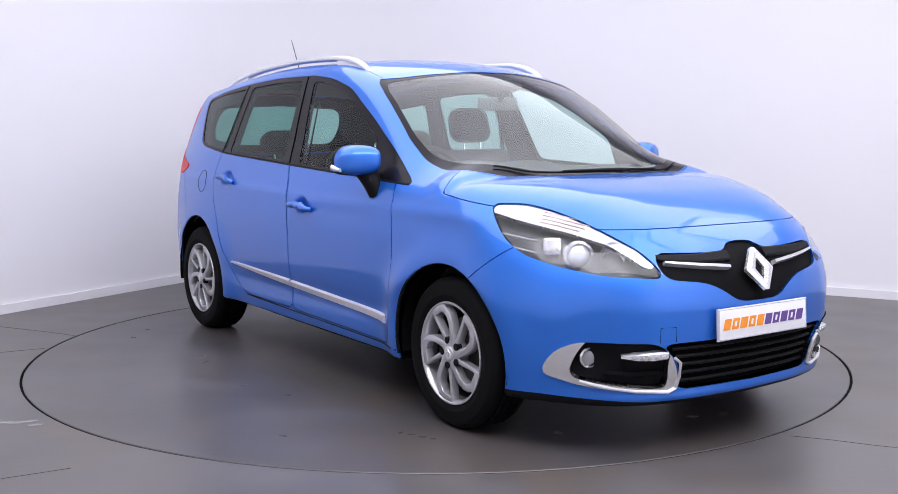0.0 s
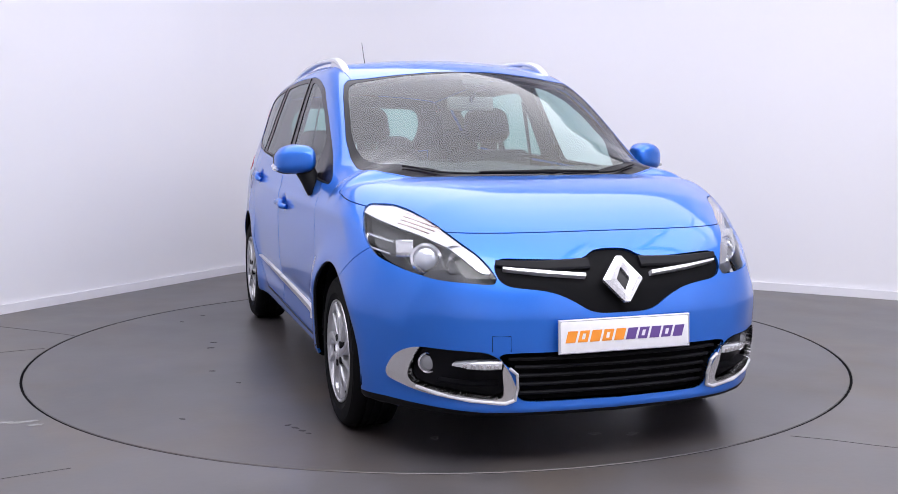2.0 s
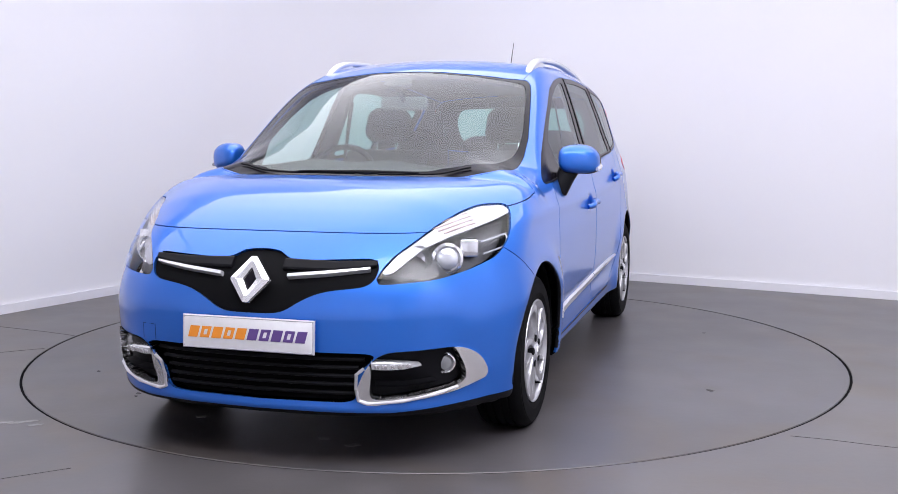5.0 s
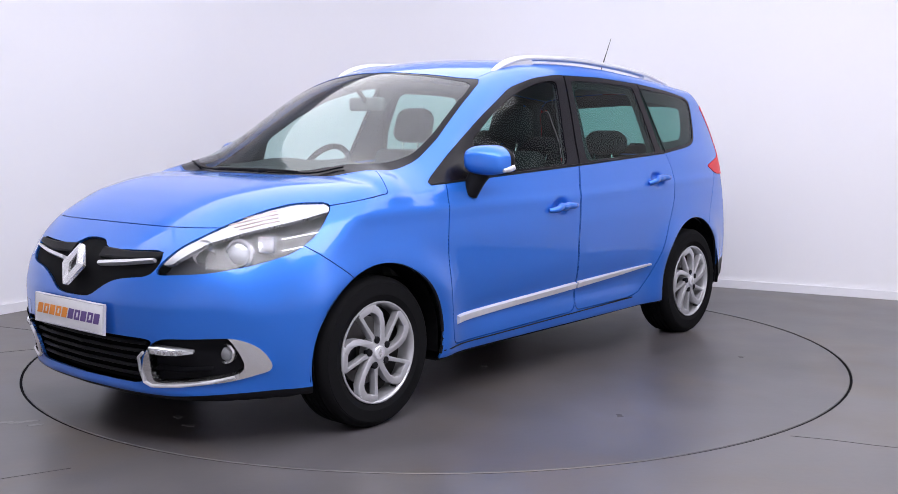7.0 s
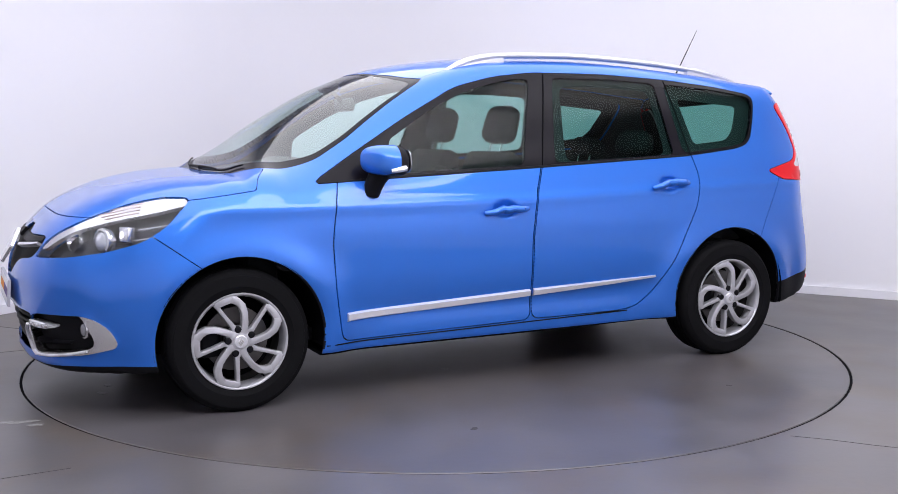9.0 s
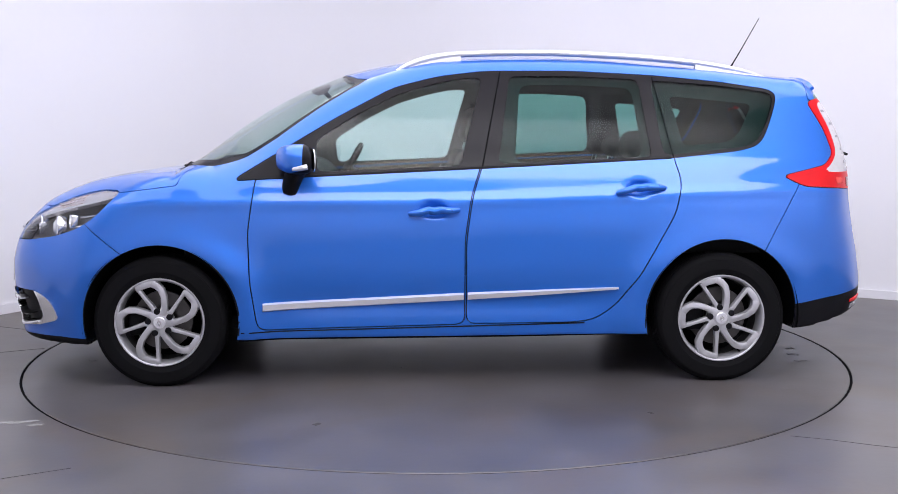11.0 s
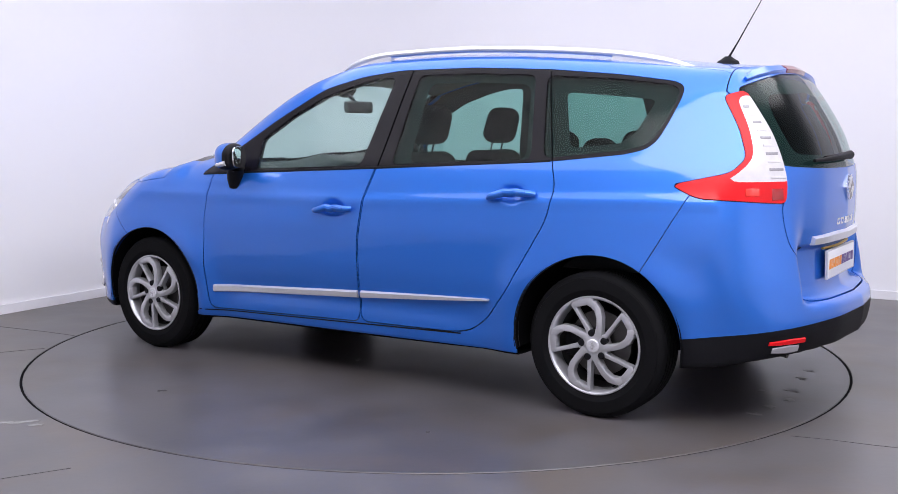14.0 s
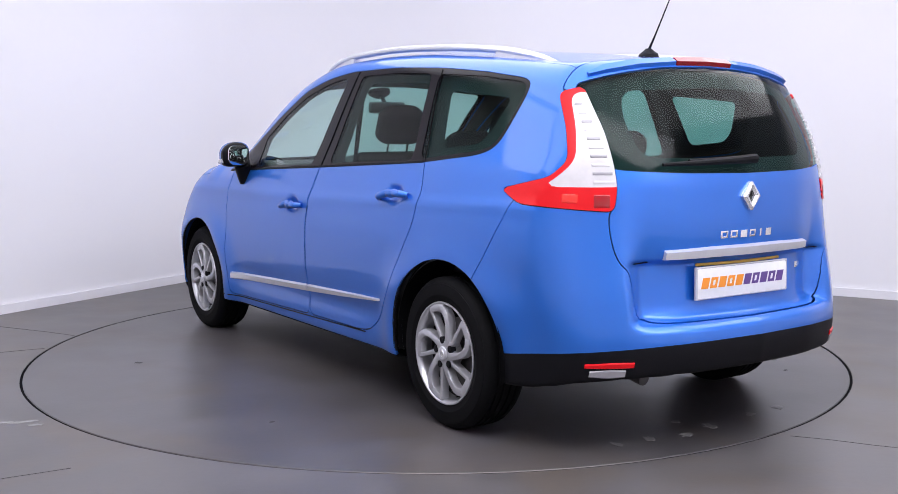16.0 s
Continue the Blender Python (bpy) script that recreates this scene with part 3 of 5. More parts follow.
REAR_GLASS = rounded([(-0.1, 1.512), (0.245, 1.500), (0.42, 1.478), (0.57, 1.447), (0.635, 1.425), (0.640, 1.25), (0.630, 1.112), (0.52, 1.100), (0.31, 1.091), (-0.1, 1.086)])
TAILGATE = rounded([(-0.2, 1.7), (0.66, 1.7), (0.66, 1.45), (0.61, 1.2), (0.61, 0.96), (0.628, 0.94), (0.624, 0.83), (0.605, 0.756), (0.565, 0.73), (0.548, 0.62), (0.522, 0.540), (0.45, 0.53), (-0.2, 0.53)])


def bodywork():
    """Cuts the skin into its panels along the shut lines and hangs each one on the car."""
    rest = skin()
    got = {}

    def take(name, field, gap=0.0):
        nonlocal rest
        got[name], rest = cut(rest, field(*views(rest[0])) + gap)
        if gap:
            _, rest = cut(rest, field(*views(rest[0])) - gap)

    # openings: wheel arches and the floor of the car
    take("hole", lambda x, y, z, a, b: np.where(y > 0.45, np.minimum(np.hypot(x - 1.378, z - 0.325) - 0.378, np.hypot(x + 1.387, z - 0.335) - 0.384), 9.0))
    take("screen", lambda x, y, z, a, b: inside_of(x, y, SCREEN_EDGE, z > 0.9), 0.001)
    take("dlo", lambda x, y, z, a, b: inside_of(x, z, DLO, y > 0.45), 0.001)
    take("headlight", lambda x, y, z, a, b: inside_of(a, z, HEADLIGHT, x > 1.3), 0.0018)
    take("tail_lamp", lambda x, y, z, a, b: inside_of(b, z, TAIL_LAMP, x < -1.4), 0.0015)
    take("rear_glass", lambda x, y, z, a, b: inside_of(y, z, REAR_GLASS, x < -1.7), 0.001)
    take("grille", lambda x, y, z, a, b: inside_of(y, z, GRILLE, x > 1.7))
    take("fog", lambda x, y, z, a, b: inside_of(a, z, FOG_TRIM, x > 1.5))
    take("lower", lambda x, y, z, a, b: inside_of(y, z, LOWER, x > 1.7))
    take("bonnet", lambda x, y, z, a, b: np.maximum(inside_of(x, y, BONNET, z > 0.8), np.where(x < 1.8, 0.953 + (1.55 - x) * 0.13 - z, 0.872 - z)), GAP * 0.6)
    take("front_door", lambda x, y, z, a, b: inside_of(x, z, DOOR_FRONT, y > 0.45), GAP)
    take("rear_door", lambda x, y, z, a, b: inside_of(x, z, DOOR_REAR, y > 0.45), GAP)
    take("tailgate", lambda x, y, z, a, b: np.maximum(inside_of(y, z, TAILGATE, x < -1.5), (x + 1.868) * 0.9), GAP * 0.7)
    take("rear_skirt", lambda x, y, z, a, b: np.where(x < -1.5, z - 0.382 + (x + 1.73) * 0.135, 9.0))
    take("rear_bumper", lambda x, y, z, a, b: np.maximum(np.where(x < -1.2, (x + 1.605 + (z - 0.679) * 0.565) * 0.87, 9.0), z - 1.0), GAP * 0.7)
    take("front_skirt", lambda x, y, z, a, b: np.where(x > 1.4, z - 0.222 - 0.02 * np.clip((y - 0.5) / 0.3, 0, 1), 9.0))
    take("front_bumper", lambda x, y, z, a, b: np.where(x > 1.2, (1.575 - x + (z - 0.675) * 1.35) * 0.6, 9.0), GAP * 0.7)
    take("underside", lambda x, y, z, a, b: z - UNDER(x) - 0.012)
    take("roof", lambda x, y, z, a, b: np.where(z > 1.45, y - 0.585, 9.0), 0.0015)
    take("wing", lambda x, y, z, a, b: np.where(z < 1.2, np.maximum(0.93 - x, (z - 1.012 - (1.03 - x) * 0.10)), 9.0), 0.0)

    panel("roof", got["roof"], PAINT, CAR)
    panel("bonnet", got["bonnet"], PAINT, CAR)
    panel("front_bumper", got["front_bumper"], PAINT, CAR)
    panel("rear_bumper", got["rear_bumper"], PAINT, CAR)
    panel("front_skirt", got["front_skirt"], SATIN_BLACK, CAR, "black plastic lower valance")
    panel("rear_skirt", got["rear_skirt"], SATIN_BLACK, CAR, "black plastic lower bumper")
    panel("underside", got["underside"], BLACK, CAR, rim=0)
    tailgate = panel("tailgate", got["tailgate"], PAINT, CAR)
    panel("rear_window", got["rear_glass"], PRIVACY, tailgate, "dark tinted rear window", rim=0, lift=-0.003)
    V = got["screen"][0]
    clear, border = cut(got["screen"], inside_of(V[:, 0], np.abs(V[:, 1]), SCREEN_CLEAR))
    panel("windscreen", clear, SCREEN, CAR, "clear laminated windscreen", rim=0, lift=-0.003)
    panel("windscreen_border", border, GLOSS_BLACK, CAR, "black edge band and scuttle round the windscreen", rim=0.02, lift=-0.002)
    doors = {}
    for s in (1, -1):
        panel("body_side", rest, PAINT, CAR, split=s)
        panel("wing", got["wing"], PAINT, CAR, split=s)
        doors["front", s] = panel("front_door", got["front_door"], PAINT, CAR, split=s)
        doors["rear", s] = panel("rear_door", got["rear_door"], PAINT, CAR, split=s)
    # side glass, set in black frames
    frame_left = got["dlo"]
    for key, outline in (("front", GLASS_FRONT), ("rear", GLASS_REAR), ("quarter", GLASS_QUARTER)):
        V = frame_left[0]
        pane, frame_left = cut(frame_left, inside_of(V[:, 0], V[:, 2], outline))
        got[key + "_pane"] = pane
        for s in (1, -1):
            mat = GLASS if key == "front" else PRIVACY
            own = doors[key, s] if key in ("front", "rear") else CAR
            panel("side_window" if own is not CAR else "quarter_window", pane, mat, own, "" if key == "front" else "dark tinted glass", rim=0, lift=-0.004, split=s)
    for s in (1, -1):
        panel("window_frame", frame_left, GLOSS_BLACK, CAR, "gloss black window surround", rim=0.02, lift=-0.001, split=s)
    # lamps, grilles
    for s in (1, -1):
        lamp = panel("headlight", got["headlight"], LENS, CAR, "clear headlight lens over chrome reflectors", split=s, rim=0)
        panel("housing", got["headlight"], HOUSING, lamp, lift=-0.06, rim=0, split=s)
        V = got["tail_lamp"][0]
        white, red = cut(got["tail_lamp"], inside_of((np.abs(V[:, 1]) + V[:, 0]) / math.sqrt(2), V[:, 2], TAIL_WHITE))
        lamp = panel("tail_light", red, RED, CAR, "red and white tail light", split=s, lift=0.004)
        panel("white_lens", white, WHITE_LENS, lamp, "frosted white lens", split=s, lift=0.0035)
        V = got["fog"][0]
        well, trim = cut(got["fog"], inside_of((np.abs(V[:, 1]) - V[:, 0]) / math.sqrt(2), V[:, 2], FOG_WELL))
        panel("fog_lamp_trim", trim, CHROME, CAR, "chrome fog lamp surround", split=s, lift=0.006, rim=0.03)
        panel("fog_lamp_well", well, SATIN_BLACK, CAR, "black recess", split=s, lift=-0.035, rim=-0.04)
    panel("upper_grille", got["grille"], GRILLE_BLACK, CAR, "black upper grille", lift=-0.012, rim=-0.012)
    panel("lower_grille", got["lower"], BLACK, CAR, "black lower grille", lift=-0.05, rim=-0.05)
    got["side_rest"], got["dlo_frame"] = rest, frame_left
    return got, doors


HOUSING = plain("smoked_silver_housing", (0.065, 0.065, 0.07), 0.4, metal=0.4, vary=0.3, scale=25)
GRILLE_BLACK = plain("grille_plastic", (0.005, 0.005, 0.006), 0.6, spec=0.05)
RED = plain("red_lamp_lens", (0.62, 0.008, 0.013), 0.32, coat=0.0, spec=0.25)
WHITE_LENS = plain("frosted_lamp_lens", (0.54, 0.525, 0.55), 0.22, coat=0.4, vary=0.12, scale=30)
PANELS, DOORS = bodywork()



SWAP = Matrix(((1, 0, 0, 0), (0, 0, 1, 0), (0, 1, 0, 0), (0, 0, 0, 1)))


def bar_outline(line, widths):
    """The outline of a flat bar along a line of points, as wide as told at each."""
    left, right = [], []
    for i, (x, y) in enumerate(line):
        ax, ay = line[max(i - 1, 0)]
        bx, by = line[min(i + 1, len(line) - 1)]
        n = math.hypot(bx - ax, by - ay)
        nx, ny, w = -(by - ay) / n, (bx - ax) / n, widths[i] / 2
        left.append((x + nx * w, y + ny * w))
        right.append((x - nx * w, y - ny * w))
    return left + right[::-1]


def polar(r, deg):
    return (r * math.cos(radians(deg)), r * math.sin(radians(deg)))


def wheel(x, y, flip, turn):
    w = new("wheel")
    w.parent = CAR
    w.matrix_basis = pose(x, y, 0.321, 0, turn, 0) if not flip else pose(x, y, 0.321, 0, turn, 180)
    R = 0.322
    tyre = [(0.216, -0.10), (0.26, -0.104), (0.295, -0.102), (0.312, -0.092), (R, -0.076)]
    for g in (-0.05, -0.018, 0.018, 0.05):
        tyre += [(R + 0.001, g - 0.006), (R - 0.007, g - 0.004), (R - 0.007, g + 0.004), (R + 0.001, g + 0.006)]
    tyre += [(R, 0.076), (0.312, 0.092), (0.300, 0.101), (0.297, 0.101), (0.295, 0.104), (0.26, 0.106), (0.246, 0.106), (0.243, 0.104), (0.226, 0.101), (0.214, 0.092)]
    t = part("tyre", lathe_bm(tyre, 72, loop=True), RUBBER, w)
    rim = [(0.213, 0.092), (0.219, 0.099), (0.2175, 0.103), (0.212, 0.103), (0.206, 0.097), (0.200, 0.080), (0.196, 0.030), (0.206, 0.030)]
    part("rim", lathe_bm(rim, 72, loop=True), ALLOY, w, "silver alloy rim")
    # deep part of the rim, its shade put into a darker colour
    part("rim_barrel", lathe_bm([(0.204, 0.030), (0.196, 0.0295), (0.192, -0.08), (0.204, -0.085)], 64, loop=True), BARREL, w, "inner barrel coloured dark as the shade behind the spokes")
    lay = Matrix.Translation((0, 0.066, 0)) @ SWAP
    for k in range(5):
        a = 72 * k + 90
        # one loop: a broad bowed spoke, a slim straight one, and the bridge that joins them at the rim
        bowed = [polar(0.030, a - 12), polar(0.052, a + 26), polar(0.090, a + 17), polar(0.128, a + 12), polar(0.160, a + 6), polar(0.181, a - 1), polar(0.193, a - 9)]
        slim = [polar(0.048, a - 28), polar(0.074, a - 22), polar(0.132, a - 28), polar(0.172, a - 29.5), polar(0.202, a - 30)]
        tip = [polar(0.197, a - 1), polar(0.195, a - 10), polar(0.195, a - 20), polar(0.197, a - 31.5)]
        part("spoke", plate_bm(bar_outline(bowed, [0.05, 0.034, 0.029, 0.029, 0.032, 0.034, 0.030]), lay, 0.036, 0.004), ALLOY, w)
        part("spoke", plate_bm(bar_outline(slim, [0.030, 0.021, 0.017, 0.018, 0.022]), lay, 0.033, 0.003), ALLOY, w)
        part("spoke_bridge", plate_bm(bar_outline(tip, [0.022, 0.032, 0.032, 0.026]), lay, 0.0345, 0.003), ALLOY, w)
        # black plug stands for a bolt and the shade of its recess
        c = polar(0.056, a - 9)
        bm = lathe_bm([(0.0155, 0.08), (0.0155, 0.1035), (0.012, 0.1055)], 12)
        bmesh.ops.translate(bm, verts=bm.verts, vec=(c[0], 0, c[1]))
        part("bolt_recess", bm, SATIN_BLACK, w)
    part("hub", lathe_bm([(0.066, 0.05), (0.066, 0.088), (0.052, 0.099), (0.034, 0.103)], 40), ALLOY, w)
    part("hub_cap", lathe_bm([(0.030, 0.098), (0.030, 0.106), (0.026, 0.109)], 32), SATIN_SILVER, w, "silver hub cap with a diamond shape")
    part("hub_emblem", plate_bm([(0, 0.019), (0.013, 0), (0, -0.019), (-0.013, 0)], Matrix.Translation((0, 0.109, 0)) @ SWAP, 0.002), CHROME, w)
    part("brake_disc", lathe_bm([(0.145, 0.0), (0.145, 0.022), (0.075, 0.024), (0.075, 0.0)], 40), DISC, w, "grey cast brake disc")
    part("brake_caliper", box_bm(0.07, 0.165, -0.03, 0.045, -0.07, 0.07, 0.015), SATIN_BLACK, w)
    part("wheel_back", lathe_bm([(0.196, -0.07), (0.196, -0.06)], 40), BLACK, w)
    bm = lathe_bm([(0.004, 0.07), (0.004, 0.1)], 8)
    c = polar(0.193, 240)
    bmesh.ops.translate(bm, verts=bm.verts, vec=(c[0], 0, c[1]))
    part("valve", bm, SATIN_BLACK, w)
    return w


DISC = plain("brake_disc_steel", (0.10, 0.095, 0.095), 0.45, metal=0.7)
# alloy darkened to stand for shade deep in the wheel
BARREL = plain("shaded_barrel_alloy", (0.05, 0.048, 0.05), 0.5, metal=0.3)
for wx, wy, fl, tn in ((1.385, 0.780, False, 2), (-1.385, 0.780, False, 0), (1.385, -0.780, True, 10), (-1.385, -0.780, True, 28)):
    wheel(wx, wy, fl, tn)


def feet(axis, pairs, side=1):
    """Where lines across the car meet its skin, with the normals there: from the side at (x, z), ahead or behind at (y, z), above at (x, y)."""
    q = np.array(pairs, float)
    lo = np.full(len(q), {"y": 0.0, "nose": 1.2, "tail": 1.2, "z": 0.7}[axis])
    hi = np.full(len(q), {"y": 1.1, "nose": 2.5, "tail": 2.6, "z": 1.9}[axis])

    def at(v):
        a, b = q[:, 0], q[:, 1]
        return np.stack({"y": (a, v * side, b), "nose": (v, a, b), "tail": (-v, a, b), "z": (a, b, v)}[axis], -1)

    for _ in range(24):
        m = (lo + hi) / 2
        inside = form(at(m)) < 0
        lo, hi = np.where(inside, m, lo), np.where(inside, hi, m)
    P = at(lo)
    return [(Vector(p), Vector(n)) for p, n in zip(P, normals_at(P))]


def foot(axis, a, b, side=1):
    return feet(axis, [(a, b)], side)[0]


def along(axis, pairs, lift=0.0, side=1):
    return [p + n * lift for p, n in feet(axis, pairs, side)]


def ribbon_bm(axis, centre, half, lift, depth, side=1, n=24):
    """A flat strip that follows the skin: its middle line, half height along it, how proud it is and how thick."""
    bm = bmesh.new()
    spots = []
    marks = ((-1.0, -depth), (-1.0, 0.0), (-0.7, lift), (0.7, lift), (1.0, 0.0), (1.0, -depth))
    for i in range(n + 1):
        k = i / n * (len(centre) - 1)
        j = min(int(k), len(centre) - 2)
        f = k - j
        a = centre[j][0] + (centre[j + 1][0] - centre[j][0]) * f
        b = centre[j][1] + (centre[j + 1][1] - centre[j][1]) * f
        h = half[j] + (half[j + 1] - half[j]) * f
        spots += [(a, b + h * o) for o, _ in marks]
    got = feet(axis, spots, side)
    vs = [bm.verts.new(p + m * marks[i % 6][1]) for i, (p, m) in enumerate(got)]
    rows = [vs[i:i + 6] for i in range(0, len(vs), 6)]
    for p, q in zip(rows, rows[1:]):
        for k in range(5):
            bm.faces.new((p[k], p[k + 1], q[k + 1], q[k]))
    bm.faces.new(rows[0])
    bm.faces.new(rows[-1])
    return bm


def stand(p, n, up=(0, 0, 1)):
    """A pose at p whose z is n and whose y is as near up as can be."""
    z = Vector(n).normalized()
    x = Vector(up).cross(z).normalized()
    y = z.cross(x)
    return Matrix(((x.x, y.x, z.x, p[0]), (x.y, y.y, z.y, p[1]), (x.z, y.z, z.z, p[2]), (0, 0, 0, 1)))


def lozenge(h, w):
    return [(0, h), (w, 0), (0, -h), (-w, 0)]


def ring_bm(outer, inner, m, depth):
    """A flat frame between two outlines of equal count, bevelled to a ridge between them."""
    bm = bmesh.new()
    n = len(outer)
    mid = [((a[0] + b[0]) / 2, (a[1] + b[1]) / 2) for a, b in zip(outer, inner)]
    loops = [[bm.verts.new((x, y, 0)) for x, y in outer], [bm.verts.new((x, y, depth * 0.7)) for x, y in outer], [bm.verts.new((x, y, depth)) for x, y in mid],
             [bm.verts.new((x, y, depth * 0.7)) for x, y in inner], [bm.verts.new((x, y, 0)) for x, y in inner]]
    for p, q in zip(loops, loops[1:] + loops[:1]):
        for i in range(n):
            bm.faces.new((p[i], p[(i + 1) % n], q[(i + 1) % n], q[i]))
    bmesh.ops.transform(bm, verts=bm.verts, matrix=m)
    return bm


def badge(p, n, h, parent, name="emblem"):
    m = stand(p, n)
    outer = [(0.12 * h, h), (0.88 * h, 0.04 * h), (0.88 * h, -0.04 * h), (0.12 * h, -h), (-0.12 * h, -h), (-0.88 * h, -0.04 * h), (-0.88 * h, 0.04 * h), (-0.12 * h, h)]
    inner = [(0.02 * h, 0.5 * h), (0.29 * h, 0.02 * h), (0.29 * h, -0.02 * h), (0.02 * h, -0.5 * h), (-0.02 * h, -0.5 * h), (-0.29 * h, -0.02 * h), (-0.29 * h, 0.02 * h), (-0.02 * h, 0.5 * h)]
    e = part(name, ring_bm(outer, inner, m, 0.02), BADGE, parent, "satin chrome diamond emblem", smooth=10)
    part("emblem_backing", plate_bm([(x * 1.6, y * 1.25) for x, y in inner], m, 0.004), GLOSS_BLACK, e, "gloss black backing")


BADGE = plain("brushed_chrome", (0.80, 0.80, 0.83), 0.22, metal=0.75, coat=0.4)


def sign_bars(m, parent, width):
    """The plate's printed word as slanted bars, orange and then dark purple."""
    u = width / 10.0
    for k in range(10):
        mat = ORANGE if k < 5 else PURPLE
        c = (k - 4.5) * u
        h, w, sl = 0.021, u * 0.40, 0.006
        outer = [(c - w - sl, -h), (c + w - sl, -h), (c + w + sl, h), (c - w + sl, h)]
        if k in (1, 3, 6, 8):
            inner = [(c - w * 0.35 - sl * 0.5, -h * 0.5), (c + w * 0.35 - sl * 0.5, -h * 0.5), (c + w * 0.35 + sl * 0.5, h * 0.5), (c - w * 0.35 + sl * 0.5, h * 0.5)]
            part("printed_bar", ring_bm(outer, inner, m, 0.0012), mat, parent, smooth=0)
        else:
            part("printed_bar", plate_bm(outer, m, 0.0012), mat, parent, smooth=0)


def number_plate(p, n, half_w, half_h):
    m = stand(p, n)
    back = plate_bm(rounded([(-half_w, -half_h), (half_w, -half_h), (half_w, half_h), (-half_w, half_h)], 0.01).tolist(), m, 0.012, 0.002)
    e = part("number_plate", back, WHITE, CAR, "white plate with an orange and purple print")
    w, h, b = half_w, half_h, 0.006
    part("plate_border", ring_bm([(-w - b, -h - b), (w + b, -h - b), (w + b, h + b), (-w - b, h + b)], [(-w + 0.002, -h + 0.002), (w - 0.002, -h + 0.002), (w - 0.002, h - 0.002), (-w + 0.002, h - 0.002)], m, 0.0135), GREYW, e)
    sign_bars(m @ Matrix.Translation((0, 0, 0.0125)), e, half_w * 1.86)


GREYW = plain("grey_plate_edge", (0.45, 0.45, 0.5), 0.5)


def nose_things():
    p, n = foot("nose", 0.0, 0.70)
    badge(p + n * 0.012, n, 0.089, CAR)
    number_plate(Vector((2.284, 0, 0.511)), Vector((1, 0, 0.06)), 0.26, 0.056)
    for s in (1, -1):
        part("grille_bar", ribbon_bm("nose", [(s * 0.135, 0.722), (s * 0.29, 0.736), (s * 0.435, 0.751)], [0.0075, 0.0070, 0.005], 0.012, 0.02), SATIN_SILVER, CAR, "chrome grille strip")
        part("grille_lip", ribbon_bm("nose", [(s * 0.105, 0.765), (s * 0.28, 0.762), (s * 0.455, 0.772)], [0.018, 0.016, 0.010], 0.004, 0.02), SATIN_BLACK, CAR)
    for k in range(5):
        z = 0.288 + 0.034 * k
        w = 0.385 + max(0, z - 0.36) * 0.7
        part("grille_slat", tube_bm(along("nose", [(-w + 2 * w * i / 20, z) for i in range(21)], -0.022), 0.0075, 8, 1.0), SATIN_BLACK, CAR)
    for s in (1, -1):
        # fog lamp
        p, n = foot("nose", s * 0.700, 0.388)
        m = stand(p - n * 0.040, Vector((0.93, s * 0.37, 0)))
        bm = lathe_bm([(0.041, -0.02), (0.041, 0.006), (0.034, 0.010), (0.030, 0.0)], 32, "z")
        bmesh.ops.transform(bm, verts=bm.verts, matrix=m)
        f = part("fog_lamp", bm, CHROME, CAR, "round fog lamp with a chrome bezel")
        bm = lathe_bm([(0.031, 0.001), (0.024, 0.010), (0.010, 0.014)], 24, "z")
        bmesh.ops.transform(bm, verts=bm.verts, matrix=m)
        part("lens", bm, FOG_GLASS, f)
        # day light bar
        line = [(s * 0.455, 0.407), (s * 0.50, 0.404), (s * 0.56, 0.402), (s * 0.615, 0.404)]
        d = part("day_light", ribbon_bm("nose", line, [0.016, 0.017, 0.014, 0.004], 0.006, 0.03), LAMP_GLASS, CAR, "slim clear daytime light bar")
        for k in range(5):
            y = 0.475 + 0.025 * k
            q, nn = foot("nose", s * y, 0.404)
            part("reflector", box_bm(-0.009, 0.009, -0.008, 0.008, 0.004, 0.010, 0.002, m=stand(q, nn)), CHROME, d)
        # pale tube added as the bright highlight on the chrome's lower edge
        bead = [(s * 0.428, 0.398), (s * 0.400, 0.375), (s * 0.393, 0.32), (s * 0.398, 0.272), (s * 0.43, 0.258), (s * 0.55, 0.268), (s * 0.65, 0.286), (s * 0.715, 0.306)]
        part("highlight_bead", tube_bm(along("nose", bead, 0.008), 0.0065, 8), SATIN_SILVER, CAR, "bright bead as the highlight on the fog lamp surround's edge")
        part("well_fin", ribbon_bm("nose", [(s * 0.46, 0.33), (s * 0.56, 0.325), (s * 0.66, 0.335)], [0.004, 0.004, 0.003], -0.015, 0.035), SATIN_BLACK, CAR)
    # towing eye cover
    part("towing_eye_cover", tube_bm(along("nose", [(-0.425, 0.457), (-0.426, 0.514), (-0.49, 0.514), (-0.49, 0.457)], -0.0005), 0.0016, 6), BLACK, CAR, "thin dark outline of a cover")
    # wipers parked along the foot of the windscreen
    for y0, y1, back in ((-0.56, 0.05, 0.060), (0.56, 0.16, 0.048)):
        way = [(float(BASE(abs(y))) - back + 0.035 * t, y) for t, y in [(t, y0 + (y1 - y0) * t) for t in np.linspace(0, 1, 14)]]
        pts = along("z", way, 0.007)
        wiper = part("wiper", tube_bm(pts, 0.0045, 8), SATIN_BLACK, CAR, "black wiper blade")
